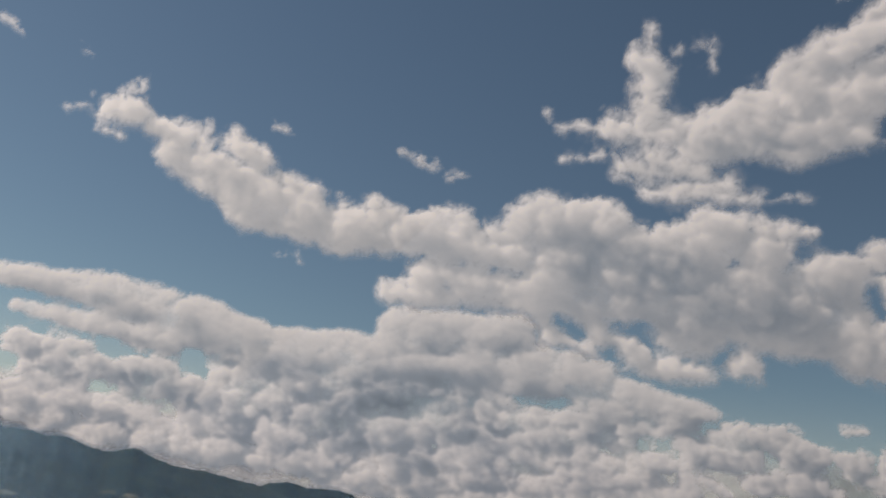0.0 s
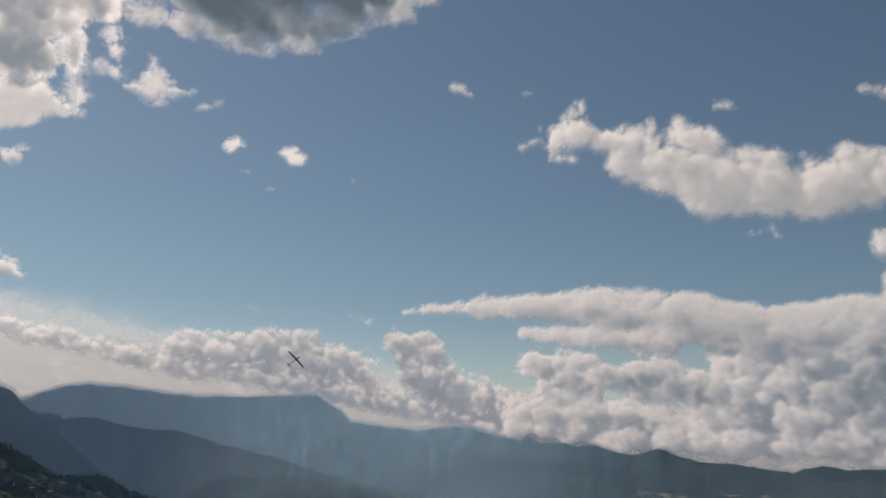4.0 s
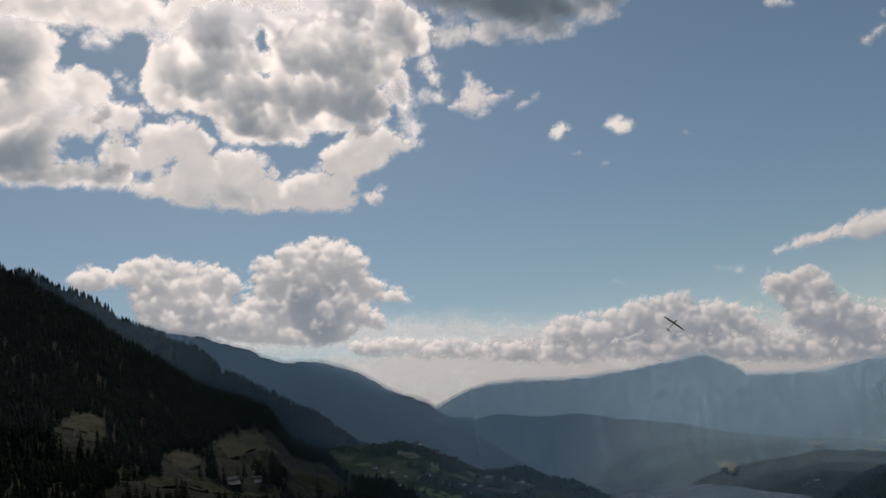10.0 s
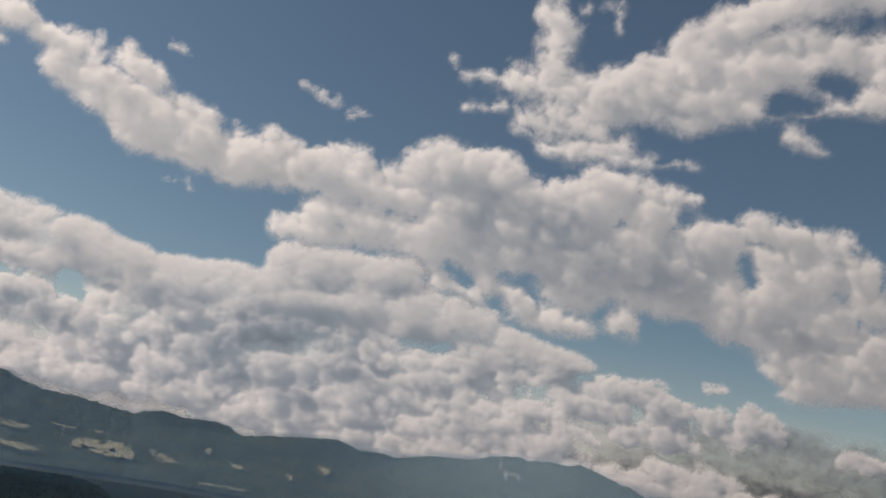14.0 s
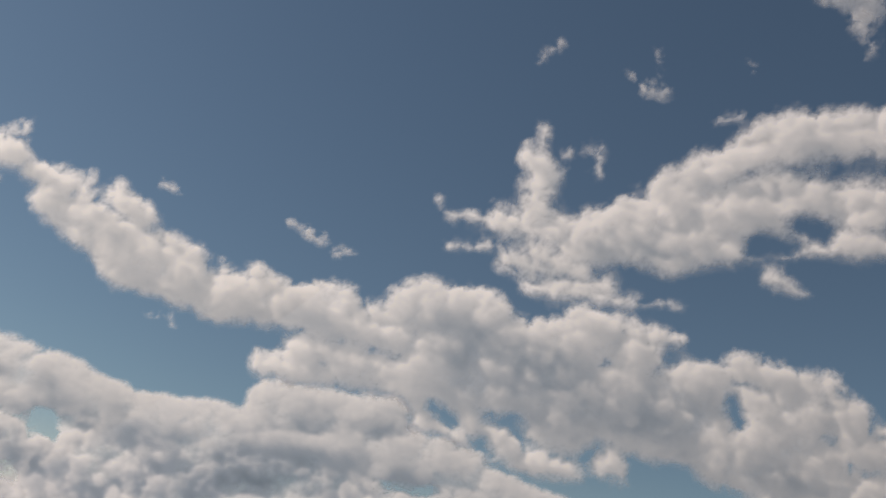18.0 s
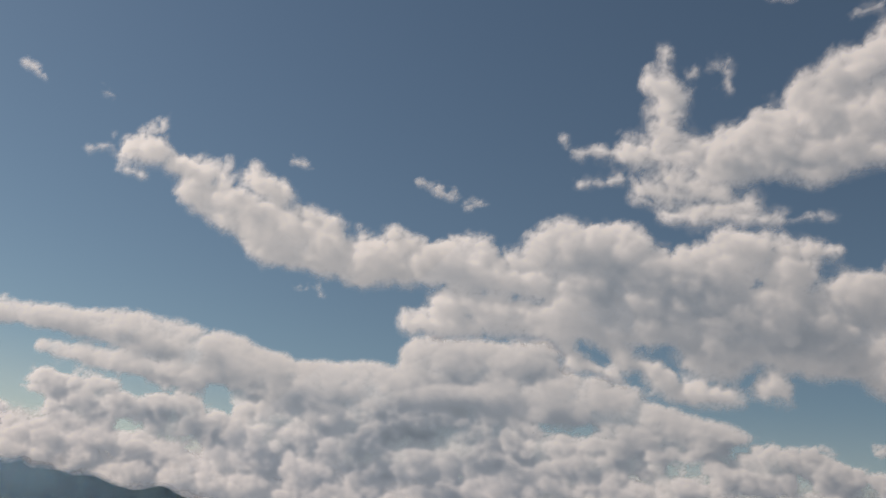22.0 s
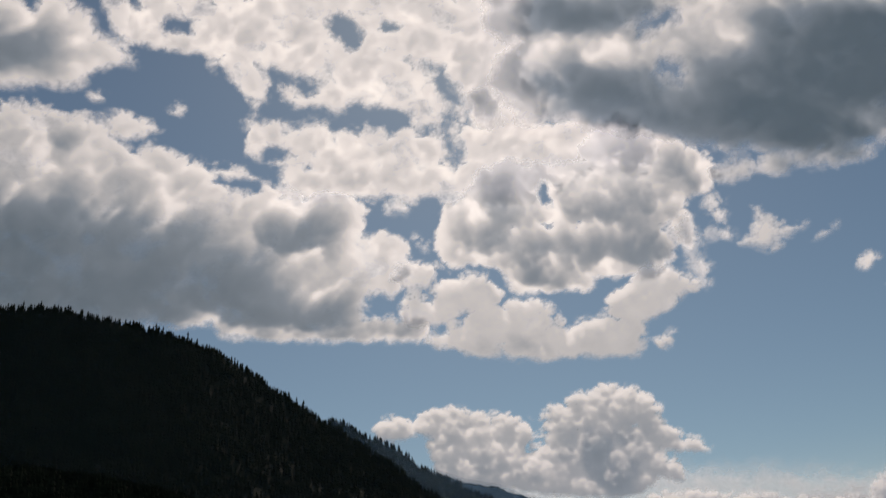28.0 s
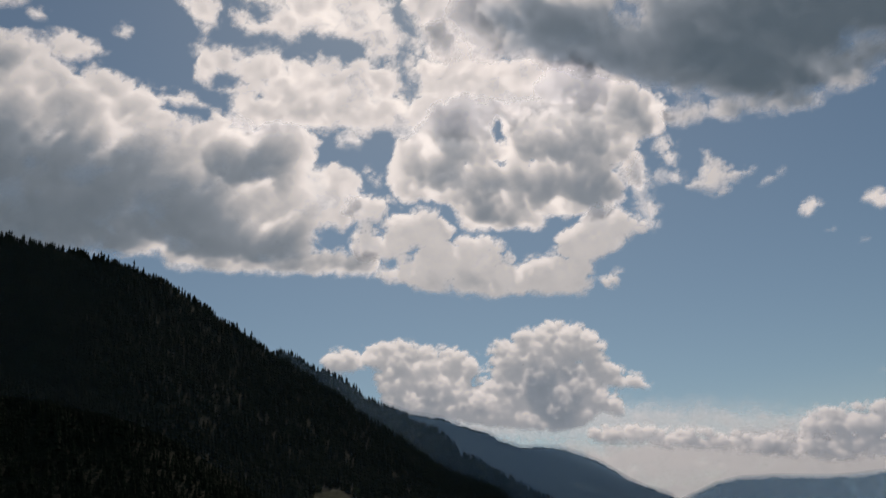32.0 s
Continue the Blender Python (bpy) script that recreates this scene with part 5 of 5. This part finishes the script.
def farmhouse(long, wide, eaves, ridge, roof_stuff, label):
    """An alpine house: plastered storey, timber gable, overhanging roof, windows, door, chimney and balcony."""
    house = new("house")
    x, y = long / 2, wide / 2
    part("wall", block("wall", -x, x, -y, y, -1.5, eaves * 0.55), PLASTER, house, "white plastered ground floor")
    v = [(-x, -y, eaves * 0.55), (x, -y, eaves * 0.55), (x, y, eaves * 0.55), (-x, y, eaves * 0.55),
         (-x, -y, eaves), (x, -y, eaves), (x, y, eaves), (-x, y, eaves), (-x, 0, ridge - 0.25), (x, 0, ridge - 0.25)]
    part("upper_storey", from_lists("upper_storey", v, [(0, 1, 5, 4), (2, 3, 7, 6), (1, 2, 6, 9, 5), (3, 0, 4, 8, 7), (4, 5, 9, 8), (6, 7, 8, 9)]),
         TIMBER, house, "brown timber upper storey")
    o, drop = 0.9, 0.9 * (ridge - eaves) / y
    v = [(-x - o, -y - o, eaves - drop), (x + o, -y - o, eaves - drop), (x + o, 0, ridge), (-x - o, 0, ridge), (x + o, y + o, eaves - drop), (-x - o, y + o, eaves - drop)]
    v += [(p[0], p[1], p[2] + 0.25) for p in v]
    roof = part("roof", from_lists("roof", v, [(0, 3, 2, 1), (3, 5, 4, 2), (6, 7, 8, 9), (9, 8, 10, 11), (0, 1, 7, 6), (4, 5, 11, 10),
                                               (1, 2, 8, 7), (2, 4, 10, 8), (3, 0, 6, 9), (5, 3, 9, 11)]), roof_stuff, house)
    part("chimney", block("chimney", x * 0.3, x * 0.3 + 0.7, -0.9, -0.2, ridge - 0.8, ridge + 0.9), PLASTER, roof)
    pane = block("window", -0.5, 0.5, -0.04, 0.04, 0, 1.2)
    for wx in (-0.6, -0.15, 0.35, 0.75):
        part("window", pane, PANE, house, m=pose(wx * x, -y - 0.03, 1.0))
        part("window", pane, PANE, house, m=pose(wx * x, -y - 0.03, eaves * 0.55 + 0.7))
    for wy in (-0.5, 0.5):
        for sx in (-1, 1):
            part("window", pane, PANE, house, m=pose(sx * (x + 0.03), wy * y, 1.0, 0, 0, 90))
    part("door", block("door", x * 0.08, x * 0.08 + 1.0, -y - 0.09, -y, -0.2, 2.0), TIMBER, house, "brown wooden door")
    part("balcony", block("balcony", -x * 0.9, x * 0.9, -y - 1.0, -y, eaves * 0.52, eaves * 0.52 + 0.95), TIMBER, house, "timber balcony")
    return tagged(house, label, "house", "houses of the valley")


models = [farmhouse(13, 9, 5.2, 8.0, ROOFING, "white and timber farmhouse with a grey roof on a hillside meadow"),
          farmhouse(10, 8.5, 5.6, 8.4, RED_ROOFING, "white village house with a reddish roof among trees"),
          farmhouse(16, 10, 4.6, 8.2, ROOFING, "long pale farm building with a grey roof among fields")]
fresh = [True] * 3
for name, places in HOUSES.items():
    for i, (a, e) in enumerate(places):
        k = 0 if name == "near_slope" else lone.randrange(3)
        x, y, z = on_hill(HILLS[name][0], a, e)
        m = pose(x, y, z + 0.6, 0, 0, -a + lone.uniform(-50, 50)) @ Matrix.Scale(0.8 if name == "near_slope" else 0.7, 4)
        if fresh[k]:
            models[k].matrix_basis, fresh[k] = m, False
        else:
            copy_thing(models[k], m)


# ---- the glider that circles before the slope ----
def loft(name, sections, smooth=True):
    """A skin over rings of equal length, closed at both ends."""
    n = len(sections[0])
    verts = [p for ring in sections for p in ring]
    faces = [(k * n + i, k * n + (i + 1) % n, k * n + n + (i + 1) % n, k * n + n + i) for k in range(len(sections) - 1) for i in range(n)]
    faces += [tuple(range(n - 1, -1, -1)), tuple(range((len(sections) - 1) * n, len(sections) * n))]
    return from_lists(name, verts, faces, smooth)


GELCOAT, gn, gk = material("pale_gelcoat")
gel_out = gn.new("ShaderNodeOutputMaterial")
gel = node(gn, "ShaderNodeBsdfPrincipled", Base_Color=(0.42, 0.4, 0.2, 1), Roughness=0.3)
gk.new(gel.outputs[0], gel_out.inputs[0])


def wing_ring(x, chord, thick, sweep, lift):
    ring = []
    for t, z in ((0, 0), (0.1, 0.5), (0.35, 0.6), (0.7, 0.3), (1, 0.02), (0.7, -0.12), (0.35, -0.25), (0.1, -0.25)):
        ring.append((x, sweep - t * chord, lift + z * thick))
    return ring


glider = new("glider")
tube = [[(w * math.cos(2 * math.pi * i / 10), y, h + w * 1.15 * math.sin(2 * math.pi * i / 10)) for i in range(10)]
        for y, w, h in ((0.62, 0.012, 0), (0.55, 0.05, 0), (0.4, 0.08, 0), (0.1, 0.085, 0.005), (-0.2, 0.055, 0.01), (-0.8, 0.03, 0.015), (-1.25, 0.025, 0.02))]
part("fuselage", loft("fuselage", tube), GELCOAT, glider)
for side in (-1, 1):
    rings = [wing_ring(side * x, c, 0.1 * c, s, l) for x, c, s, l in ((0.0, 0.25, 0.12, 0.05), (0.7, 0.235, 0.11, 0.07), (1.2, 0.19, 0.08, 0.11), (1.48, 0.09, 0.03, 0.14))]
    part("wing", loft("wing", rings if side > 0 else [r[::-1] for r in rings]), GELCOAT, glider)
    rings = [[(p[0], p[1] - 1.08, p[2]) for p in wing_ring(side * x, c, 0.1 * c, 0.0, 0.24)] for x, c in ((0.0, 0.13), (0.3, 0.08))]
    part("tailplane", loft("tailplane", rings if side > 0 else [r[::-1] for r in rings]), GELCOAT, glider)
fin = [[(p[2], p[1] - 1.02 - 0.06 * k, z) for p in wing_ring(0, c, 0.1 * c, 0, 0)] for k, (z, c) in enumerate(((-0.02, 0.24), (0.36, 0.15)))]
part("fin", loft("fin", fin), GELCOAT, glider)
tagged(glider, "slender pale glider banking steeply in the air", "glider")
AWAY = aim(3.7, 6.64) * 130
ahead = Vector(AWAY).normalized()
rightward = ahead.cross(Vector((0, 0, 1))).normalized()
upward = rightward.cross(ahead)
span_way = (rightward * 0.68 - upward * 0.66 + ahead * 0.25).normalized()
nose = rightward * 0.8 + upward * 0.35 - ahead * 0.35
nose = (nose - span_way * nose.dot(span_way)).normalized()
glider.matrix_basis = Matrix.Translation(Vector(AWAY) + Vector((0, 0, EYE))) @ Matrix((span_way, nose, span_way.cross(nose))).transposed().to_4x4() @ Matrix.Scale(1.2, 4)
